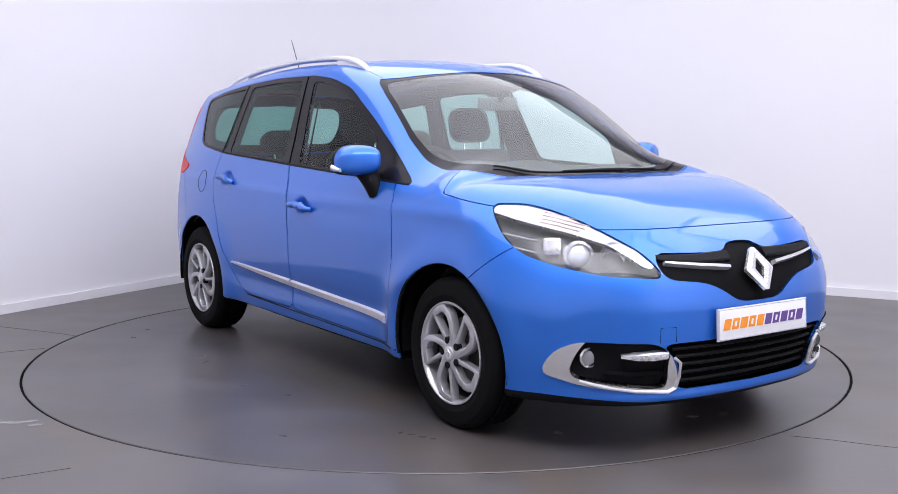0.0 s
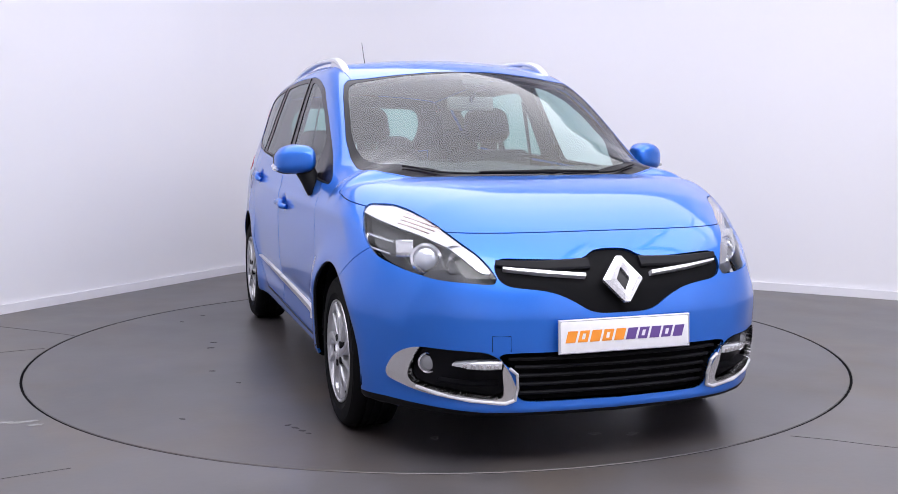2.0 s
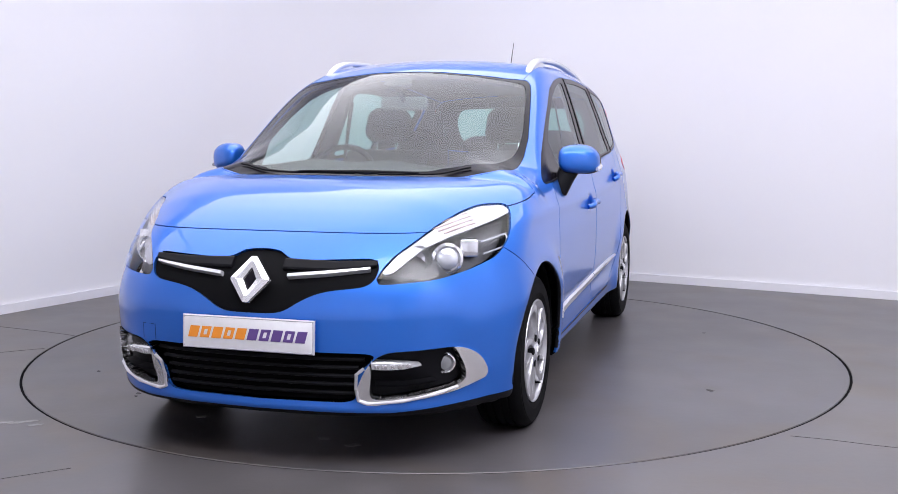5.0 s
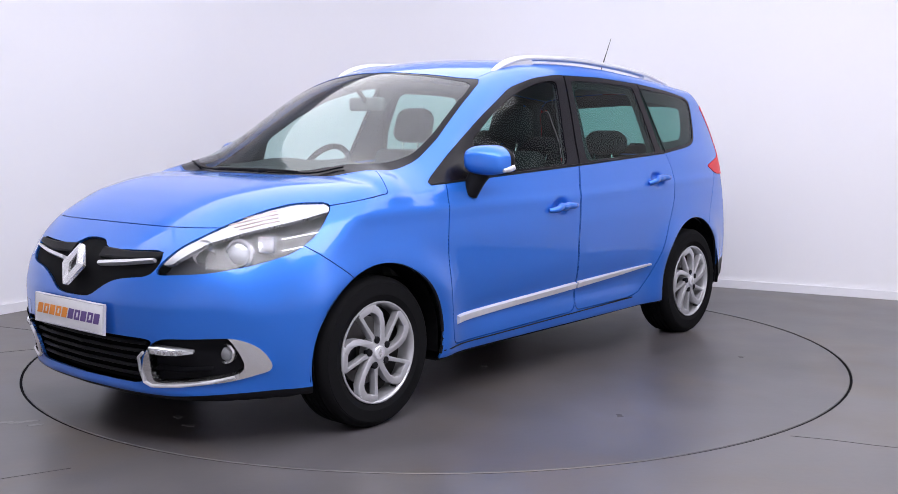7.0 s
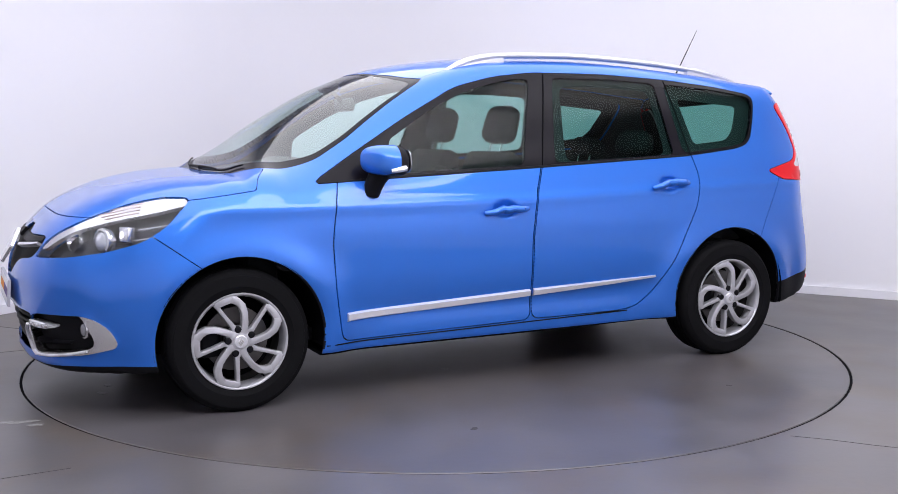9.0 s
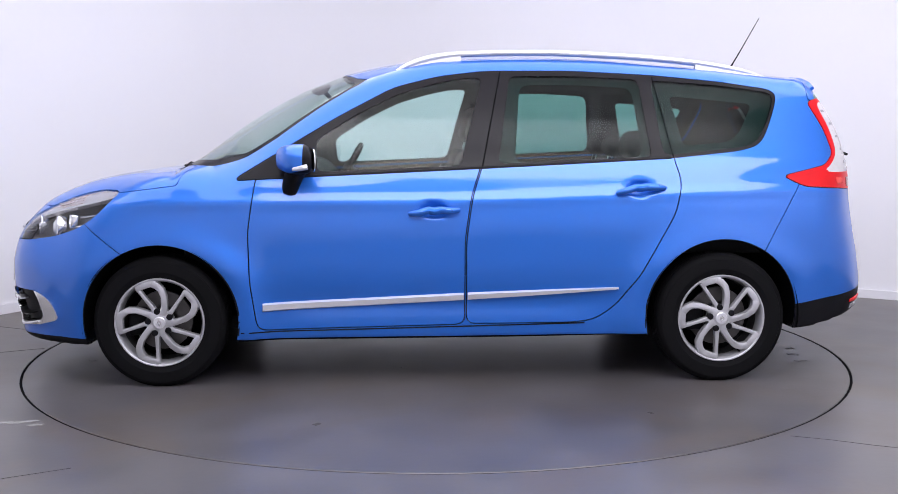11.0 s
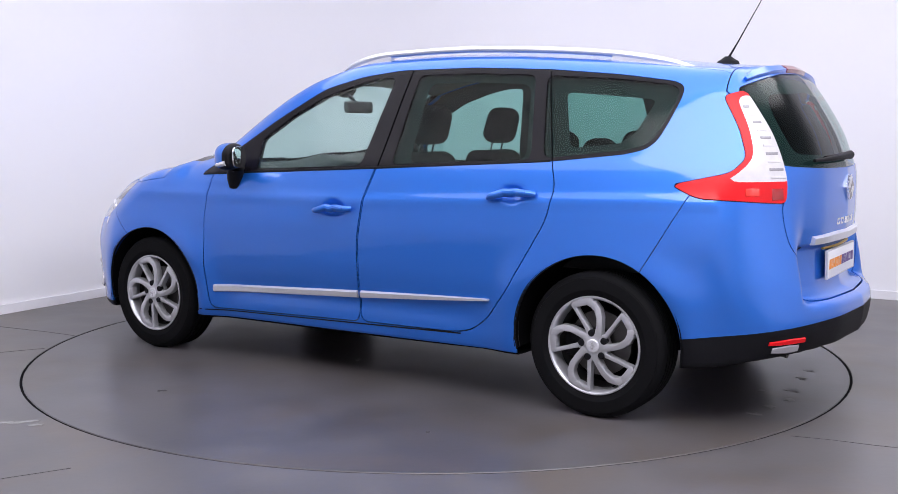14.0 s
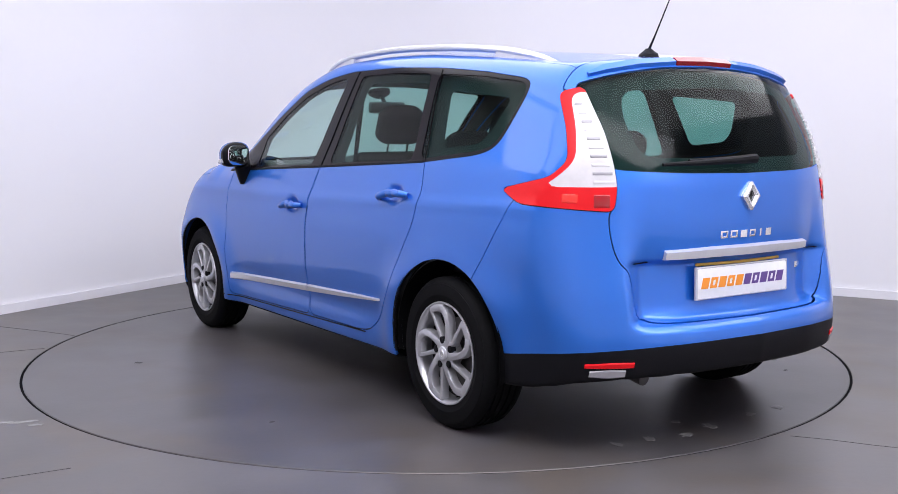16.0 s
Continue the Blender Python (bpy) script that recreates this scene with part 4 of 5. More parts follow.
        arm = along("z", [(float(BASE(abs(y1))) - 0.012, y1 + (0.06 if y1 > y0 else -0.06)), (float(BASE(abs(y1))) - 0.026, y1), (way[7][0] + 0.006, way[7][1])], 0.014)
        part("wiper_arm", tube_bm(arm, [0.012, 0.008, 0.005], 8), SATIN_BLACK, wiper)



FOG_GLASS = plain("fog_lamp_optic", (0.30, 0.31, 0.33), 0.06, metal=0.4, coat=1.0)
LAMP_GLASS = plain("lamp_optic", (0.72, 0.74, 0.78), 0.1, metal=0.5, coat=1.0)


def headlight_inside(s):
    lamp = [o for o in CAR.children if o.name.startswith("headlight")][0 if s > 0 else 1]

    def put(bm, p, d):
        bmesh.ops.transform(bm, verts=bm.verts, matrix=stand(p, d))
        return bm

    ahead = Vector((0.90, 0.42 * s, 0.08))
    p, n = foot("nose", s * 0.684, 0.794)
    c = p - n * 0.048
    part("projector", put(lathe_bm([(0.054, -0.03), (0.062, 0.0), (0.060, 0.012), (0.050, 0.015), (0.047, 0.0)], 32, "z"), c, ahead), CHROME, lamp, "chrome projector ring")
    part("projector_lens", put(lathe_bm([(0.046, 0.0), (0.040, 0.016), (0.026, 0.026), (0.008, 0.030)], 32, "z"), c, ahead), LAMP_GLASS, lamp, "pale glass projector lens")
    p, n = foot("nose", s * 0.592, 0.800)
    part("reflector", put(lathe_bm([(0.052, 0.014), (0.048, -0.004), (0.028, -0.026), (0.008, -0.032)], 32, "z", caps=False), p - n * 0.040, ahead), CHROME, lamp, "chrome reflector bowl")
    p, n = foot("nose", s * 0.735, 0.822)
    part("reflector_box", box_bm(-0.035, 0.035, -0.034, 0.034, -0.02, 0.02, 0.008, m=stand(p - n * 0.04, ahead)), CHROME, lamp)
    for dz, x0, x1 in ((0.018, 1.80, 1.665), (-0.030, 1.82, 1.70)):
        pts = [foot("y", x0 + (x1 - x0) * t, 0.822 + dz + 0.020 * t, s) for t in np.linspace(0, 1, 8)]
        part("light_guide", tube_bm([q - m * 0.03 for q, m in pts], 0.004, 8), LAMP_GLASS, lamp, "clear light guide")
    pts = [foot("y", x, z, s) for x, z in ((1.665, 0.858), (1.672, 0.84), (1.70, 0.812))]
    part("light_guide", tube_bm([q - m * 0.03 for q, m in pts], 0.004, 8), LAMP_GLASS, lamp, "clear light guide")


# colour of the indicator's reddish reflections, laid on as thin bars
GLINT = plain("amber_glint", (0.40, 0.28, 0.25), 0.3, coat=0.5)
BROW_SILVER = plain("silvered_lamp_band", (0.48, 0.475, 0.50), 0.22, metal=0.65, coat=0.5, vary=0.15, scale=25)
BROW = rounded([(-0.53, 0.958), (-0.684, 0.958), (-0.792, 0.936), (-0.897, 0.901), (-1.009, 0.854), (-1.122, 0.799), (-1.196, 0.737), (-1.158, 0.738), (-1.093, 0.779), (-1.013, 0.82), (-0.871, 0.858), (-0.722, 0.889), (-0.636, 0.908), (-0.54, 0.934)], 0.02)


def lamp_brows():
    V = PANELS["headlight"][0]
    brow, _ = cut(PANELS["headlight"], inside_of((np.abs(V[:, 1]) - V[:, 0]) / math.sqrt(2), V[:, 2], BROW))
    for s in (1, -1):
        lamp = [o for o in CAR.children if o.name.startswith("headlight")][0 if s > 0 else 1]
        band = panel("indicator_lens", brow, BROW_SILVER, lamp, "white and silver upper band", lift=-0.006, rim=0.02, split=s)
        # four thin bars imitate the indicator's reflections in the band
        for k in range(4):
            ends = [foot("nose", s * (0.722 - 0.012 * k), 0.898 + 0.013 * k), foot("nose", s * (0.680 - 0.016 * k), 0.884 + 0.010 * k), foot("nose", s * (0.640 - 0.020 * k), 0.868 + 0.009 * k)]
            part("indicator_glint", tube_bm([p - n * 0.006 for p, n in ends], 0.003, 8), GLINT, band, "thin bar coloured as a reddish reflection of the indicator")
        headlight_inside(s)


def side_things():
    for s in (1, -1):
        front, rear = DOORS["front", s], DOORS["rear", s]
        part("side_moulding", ribbon_bm("y", [(0.885, 0.392), (0.4, 0.415), (-0.098, 0.439)], [0.021, 0.020, 0.019], 0.014, 0.012, s), SATIN_SILVER, front, "bright silver rubbing strip")
        part("side_moulding", ribbon_bm("y", [(-0.118, 0.440), (-0.5, 0.459), (-0.865, 0.478)], [0.019, 0.013, 0.005], 0.014, 0.012, s), SATIN_SILVER, rear, "bright silver rubbing strip")
        for door, x0, x1, z0, z1 in ((front, 0.165, -0.072, 0.848, 0.866), (rear, -0.852, -1.087, 0.944, 0.967)):
            pts = []
            for t in np.linspace(0, 1, 13):
                p, n = foot("y", x0 + (x1 - x0) * t, z0 + (z1 - z0) * t, s)
                pts.append(p + n * (0.006 + 0.034 * math.sin(math.pi * min(1, max(0, t))) ** 0.5))
            rad = [0.009 + 0.011 * math.sin(math.pi * (0.1 + 0.8 * t)) for t in np.linspace(0, 1, 13)]
            h = part("door_handle", tube_bm(pts, rad, 12, 1.0), PAINT, door, "blue pull handle")
            k, n = foot("y", x1 + 0.035, z1 - 0.001, s)
            bm = lathe_bm([(0.007, 0.0), (0.007, 0.002)], 16, "z")
            bmesh.ops.transform(bm, verts=bm.verts, matrix=stand(k + n * 0.040, n))
            part("lock", bm, SATIN_BLACK, h)
        # belt moulding under the glass
        belt = [(1.00, 1.012), (0.675, 1.030), (-0.19, 1.070), (-1.13, 1.117)]
        part("belt_moulding", ribbon_bm("y", belt, [0.004, 0.006, 0.006, 0.005], 0.004, 0.01, s, 40), SATIN_BLACK, CAR)
        # mirror
        shell = bmesh.new()
        bmesh.ops.create_uvsphere(shell, u_segments=40, v_segments=24, radius=1.0)
        for v in shell.verts:
            x, y, z = v.co
            k = 0.62
            x, y, z = (math.copysign(abs(q) ** k, q) for q in (x, y, z))
            x = x if x > 0 else x * 0.45
            crest = 0.074 - 0.022 * max(0.0, y) ** 2 - 0.008 * max(0.0, -y) if z > 0 else 0.066
            v.co = (0.685 + 0.105 * x * (1 - 0.12 * y) - 0.03 * y, s * (0.938 + 0.092 * y - 0.004 * x), 1.112 + crest * z - 0.006 * y)
        low = shell.copy()
        for bm, sign in ((shell, 1), (low, -1)):
            bmesh.ops.bisect_plane(bm, geom=bm.verts[:] + bm.edges[:] + bm.faces[:], plane_co=(0.66, s * 0.95, 1.068), plane_no=(-0.25 * sign, 0, -1 * sign), clear_outer=True)
        rear = shell.copy()
        bmesh.ops.bisect_plane(shell, geom=shell.verts[:] + shell.edges[:] + shell.faces[:], plane_co=(0.668, s * 0.95, 1.1), plane_no=(-1, 0, 0), clear_outer=True)
        bmesh.ops.bisect_plane(rear, geom=rear.verts[:] + rear.edges[:] + rear.faces[:], plane_co=(0.668, s * 0.95, 1.1), plane_no=(1, 0, 0), clear_outer=True)
        mirror = part("door_mirror", shell, PAINT, CAR, "blue door mirror cap on a black base")
        part("mirror_frame", rear, SATIN_BLACK, mirror, "black mirror housing edge")
        part("mirror_base", low, SATIN_BLACK, mirror, "black mirror underside")
        pts = [Vector((0.745, s * 0.845, 0.955)), Vector((0.74, s * 0.858, 0.99)), Vector((0.725, s * 0.872, 1.03)), Vector((0.705, s * 0.888, 1.065))]
        part("mirror_stalk", tube_bm(pts, [0.040, 0.043, 0.046, 0.048], 16), SATIN_BLACK, mirror)
        face = [(0.073 * math.copysign(abs(math.cos(a)) ** 0.62, math.cos(a)), 0.056 * math.copysign(abs(math.sin(a)) ** 0.62, math.sin(a))) for a in np.linspace(0, 2 * math.pi, 40, endpoint=False)]
        seat_m = stand(Vector((0.634, s * 0.938, 1.112)), Vector((-1, -0.30 * s, 0.02)))
        part("mirror_glass", plate_bm(face, seat_m, 0.006, 0.001), MIRROR, mirror, "mirror glass")
        part("indicator", tube_bm([Vector((0.715, s * 1.023, 1.070)), Vector((0.68, s * 1.028, 1.074)), Vector((0.645, s * 1.023, 1.082))], [0.008, 0.013, 0.015], 10), LAMP_GLASS, mirror, "clear indicator lens")
        # roof rail
        rail = [(0.235, 1.552, 0.012), (0.16, 1.590, 0.022), (0.06, 1.622, 0.024), (-0.09, 1.643, 0.021), (-0.49, 1.652, 0.021), (-0.92, 1.637, 0.021), (-1.32, 1.604, 0.021), (-1.45, 1.585, 0.022), (-1.60, 1.555, 0.018), (-1.70, 1.527, 0.008)]
        R = curve([-q[0] for q in rail], [q[1] for q in rail])
        W = curve([-q[0] for q in rail], [q[2] for q in rail])
        xs = np.linspace(0.235, -1.70, 60)
        part("roof_rail", tube_bm([Vector((x, s * (0.570 - 0.028 * max(0, -x - 0.4) ** 1.3), float(R(-x)) - 0.008)) for x in xs], [float(W(-x)) for x in xs], 12, 0.75), SATIN_SILVER, CAR, "satin silver roof rail")
        for x0, x1 in ((0.20, -0.10), (-1.31, -1.66)):
            bm = bmesh.new()
            rows = []
            for x in np.linspace(x0, x1, 14):
                y = s * (0.570 - 0.028 * max(0, -x - 0.4) ** 1.3)
                p, _ = foot("z", x, y)
                top = float(R(-x)) - 0.010
                rows.append([bm.verts.new((x, y + d, z)) for d, z in ((-0.017, p.z - 0.015), (-0.015, top), (0.015, top), (0.019, p.z - 0.025))])
            for a, b in zip(rows, rows[1:]):
                for k in range(4):
                    bm.faces.new((a[k], a[(k + 1) % 4], b[(k + 1) % 4], b[k]))
            bm.faces.new(rows[0])
            bm.faces.new(rows[-1])
            part("rail_foot", bm, SATIN_SILVER, CAR)
        # wheel arch liners
        for cx, cz, r in ((1.378, 0.325, 0.386), (-1.387, 0.335, 0.392)):
            bm = bmesh.new()
            rings = []
            for y in (0.50, 0.87):
                ring = []
                for a in np.linspace(-0.17, math.pi + 0.17, 40):
                    ring.append(bm.verts.new((cx + r * math.cos(a), s * y, cz + r * math.sin(a))))
                rings.append(ring)
            for i in range(39):
                bm.faces.new((rings[0][i], rings[0][i + 1], rings[1][i + 1], rings[1][i]))
            bm.faces.new(rings[0])
            part("wheel_arch_liner", bm, BLACK, CAR, "black felt wheel arch liner")
            turns = np.linspace(-0.18, math.pi + 0.18, 40)
            lip = feet("y", [(cx + (r + 0.004) * math.cos(a), max(0.24, cz + (r + 0.004) * math.sin(a))) for a in turns], s)
            part("arch_edge", tube_bm([Vector((cx + (r - 0.004) * math.cos(a), p.y - s * 0.008, cz + (r - 0.004) * math.sin(a))) for a, (p, n) in zip(turns, lip)], 0.008, 6), SATIN_BLACK, CAR)
        # door line over the sill
        part("sill_seal", ribbon_bm("y", [(0.99, 0.268), (0.3, 0.281), (-0.7, 0.302)], [0.0035, 0.0035, 0.0035], 0.002, 0.005, s), SATIN_BLACK, CAR)
        # split between the door frames
        part("frame_gap", tube_bm(along("y", [(-0.192 - 0.10 * t, 1.075 + 0.47 * t) for t in np.linspace(0, 1, 10)], 0.0, s), 0.0035, 6), BLACK, CAR)
        part("frame_gap", tube_bm(along("y", [(-1.143 + 0.085 * t, 1.12 + 0.40 * t) for t in np.linspace(0, 1, 10)], 0.0, s), 0.003, 6), BLACK, CAR)
    ring = feet("y", [(-1.356 + 0.066 * math.cos(a), 0.935 + 0.066 * math.sin(a)) for a in np.linspace(0, 2 * math.pi, 36, endpoint=False)], -1)
    part("fuel_flap", tube_bm([p for p, n in ring], 0.0018, 6, closed=True), BLACK, CAR, "round outline of the fuel flap")


def tail_things():
    tg = [o for o in CAR.children if o.name.startswith("tailgate")][0]
    p, n = foot("tail", 0.0, 0.997)
    badge(p - n * 0.004, n, 0.056, tg)
    p, n = foot("tail", 0.0, 0.664)
    number_plate(p + n * 0.002, Vector((-1, 0, 0.03)), 0.26, 0.058)
    part("plate_light_bar", tube_bm(along("tail", [(0.24 - 0.48 * t, 0.735) for t in np.linspace(0, 1, 6)], 0.006), 0.006, 8), YELLOW, tg, "yellowed edge above the plate")
    part("tailgate_strip", ribbon_bm("tail", [(0.405, 0.782), (0.2, 0.785), (0.0, 0.786), (-0.2, 0.785), (-0.405, 0.782)], [0.019, 0.0215, 0.0215, 0.0215, 0.019], 0.020, 0.01, n=40), SATIN_SILVER, tg, "satin silver strip over the plate")
    for k in range(6):
        y = 0.128 - 0.0512 * k
        q, nn = foot("tail", y, 0.850)
        m = stand(q, nn)
        w, h = 0.019, 0.0145
        if k in (0, 3, 1):
            part("badge_bar", ring_bm([(-w, -h), (w, -h), (w, h), (-w, h)], [(-w * 0.55, -h * 0.5), (w * 0.55, -h * 0.5), (w * 0.55, h * 0.5), (-w * 0.55, h * 0.5)], m, 0.003), CHROME, tg, "silver badge bar")
        else:
            part("badge_bar", plate_bm([(-w * (0.25 if k == 4 else 0.9), -h), (w * (0.25 if k == 4 else 0.9), -h), (w * (0.25 if k == 4 else 0.9), h), (-w * (0.25 if k == 4 else 0.9), h)], m, 0.003), CHROME, tg, "silver badge bar")
    q, nn = foot("tail", -0.405, 0.69)
    part("badge_bar", plate_bm([(-0.02, -0.012), (0.02, -0.012), (0.02, 0.012), (-0.02, 0.012)], stand(q, nn), 0.003, 0.001), CHROME, tg, "small silver badge")
    for s in (1, -1):
        # thin black tube drawn as the shadow under the tailgate's crease
        part("tailgate_crease", tube_bm(along("tail", [(s * 0.60, 0.756), (s * 0.54, 0.754), (s * 0.46, 0.756)], -0.001), 0.0025, 6), BLACK, tg)
    # wiper
    pts = along("tail", [(-0.03, 1.135), (0.12, 1.128), (0.28, 1.122), (0.42, 1.118)], 0.022)
    w = part("rear_wiper", tube_bm(pts, [0.020, 0.014, 0.011, 0.007], 10), SATIN_BLACK, tg, "black rear wiper")
    part("wiper_blade", tube_bm(along("tail", [(-0.06, 1.146), (0.1, 1.140), (0.3, 1.132)], 0.012), 0.008, 8), SATIN_BLACK, w)
    # high brake light and spoiler lip
    part("high_brake_light", ribbon_bm("tail", [(0.156, 1.520), (0.0, 1.524), (-0.156, 1.520)], [0.011, 0.012, 0.011], 0.018, 0.01), RED_DARK, tg, "dark red high brake light")
    for s in (1, -1):
        part("spoiler_lip", ribbon_bm("tail", [(s * 0.160, 1.522), (s * 0.35, 1.508), (s * 0.50, 1.484), (s * 0.57, 1.462)], [0.012, 0.013, 0.013, 0.006], 0.016, 0.01), PAINT, tg)
        # rear reflector and fog lamp in the bumper
        e = part("rear_reflector", ribbon_bm("tail", [(s * 0.575, 0.385), (s * 0.65, 0.384), (s * 0.725, 0.380)], [0.011, 0.012, 0.008], 0.006, 0.01), RED, CAR, "slim red reflector")
        part("reversing_lens", ribbon_bm("tail", [(s * 0.60, 0.352), (s * 0.65, 0.351), (s * 0.71, 0.350)], [0.015, 0.018, 0.012], 0.004, 0.01), SEGMENT, e, "clear lower lens")
        # lamp segments
        lamp = [o for o in CAR.children if o.name.startswith("tail_light")][0 if s > 0 else 1]
        for k in range(10):
            t = k / 9
            y, z = 0.632 + 0.010 * t, 1.060 + 0.29 * t
            q, nn = foot("tail", s * y, z)
            wide = 0.040 - 0.026 * t
            part("lamp_segment", box_bm(-wide, wide, -0.006, 0.006, 0.0015, 0.0048, 0.0015, m=stand(q, nn)), SEGMENT if k % 2 else WHITE_LENS, lamp)
        q, nn = foot("tail", s * 0.645, 0.990)
        part("lamp_bulb", box_bm(-0.030, 0.030, -0.024, 0.024, 0.002, 0.0052, 0.002, m=stand(q, nn)), RED_MID, lamp)
        q, nn = foot("tail", s * 0.735, 1.0)
        part("lamp_bulb", box_bm(-0.030, 0.030, -0.016, 0.016, 0.002, 0.0052, 0.002, m=stand(q, nn)), RED_LIGHT, lamp)
    part("rear_valance", tube_bm([Vector((-2.20 + 0.45 * (abs(y) / 0.78) ** 3, y, 0.345)) for y in np.linspace(-0.62, 0.62, 15)], 0.03, 8, 0.8), SATIN_BLACK, CAR)
    part("exhaust", tube_bm([Vector((-1.7, 0.42, 0.31)), Vector((-2.0, 0.42, 0.305)), Vector((-2.10, 0.42, 0.29))], 0.026, 12), DISC, CAR, "short steel exhaust pipe")
    part("silencer", tube_bm([Vector((-1.95, -0.15, 0.36)), Vector((-1.95, -0.62, 0.36))], 0.09, 14, 0.7), SATIN_BLACK, CAR)
    p, n = foot("z", -1.66, 0.0)
    bm = lathe_bm([(0.045, -0.004), (0.040, 0.012), (0.022, 0.026), (0.012, 0.036)], 20, "z")
    bmesh.ops.transform(bm, verts=bm.verts, matrix=Matrix.Translation(p) @ Matrix.Diagonal((1.3, 0.7, 1, 1)))
    a = part("aerial", bm, SATIN_BLACK, CAR, "black aerial base with a thin whip")
    part("whip", tube_bm([p + Vector((0, 0, 0.025)), p + Vector((-0.045, 0, 0.10)), p + Vector((-0.165, 0, 0.315))], [0.006, 0.0035, 0.0018], 8), SATIN_BLACK, a)


YELLOW = plain("yellowed_plastic", (0.5, 0.32, 0.05), 0.5)
RED_MID = plain("shaded_red_lens", (0.30, 0.008, 0.012), 0.15, coat=0.6)
RED_LIGHT = plain("bright_red_lens", (0.75, 0.03, 0.02), 0.2, coat=0.5)
RED_DARK = plain("dark_red_lens", (0.22, 0.008, 0.012), 0.15, coat=0.6)
SEGMENT = plain("grey_lamp_segment", (0.28, 0.27, 0.295), 0.25, coat=0.5)


def seat(x, y, z0, width, back, name, rest_h=0.21, tilt=-16):
    e = new(name)
    e.parent = CAR
    e.matrix_basis = pose(x, y, z0)
    h = width / 2
    part("seat_cushion", box_bm(-0.22, 0.30, -h, h, -0.08, 0.10, 0.05, 3), CLOTH, e)
    m = Matrix.Translation((-0.22, 0, 0.04)) @ pose(0, 0, 0, 0, tilt, 0)
    part("backrest", box_bm(-0.07, 0.06, -h, h, 0.0, back, 0.055, 3, m=m), CLOTH, e)
    for s in (1, -1):
        part("bolster", box_bm(-0.02, 0.10, s * h - 0.045, s * h + 0.045, 0.06, back * 0.82, 0.04, 3, m=m), CLOTH, e)
    if rest_h:
        bm = box_bm(-0.055, 0.055, -0.125, 0.125, back + 0.045, back + 0.045 + rest_h, 0.054, 5)
        for v in bm.verts:
            k = (v.co.z - back - 0.045) / rest_h
            v.co.y *= 0.80 + 0.42 * math.sin(math.pi * min(1, max(0, 0.15 + 0.7 * k))) - 0.12 * k
        bmesh.ops.transform(bm, verts=bm.verts, matrix=m)
        r = part("headrest", bm, CLOTH, e)
        for s in (1, -1):
            part("headrest_post", tube_bm([m @ Vector((0, s * 0.06, back - 0.04)), m @ Vector((0, s * 0.06, back + 0.09))], 0.006, 8), CHROME, r)
    return tagged(e, "charcoal cloth car seat")


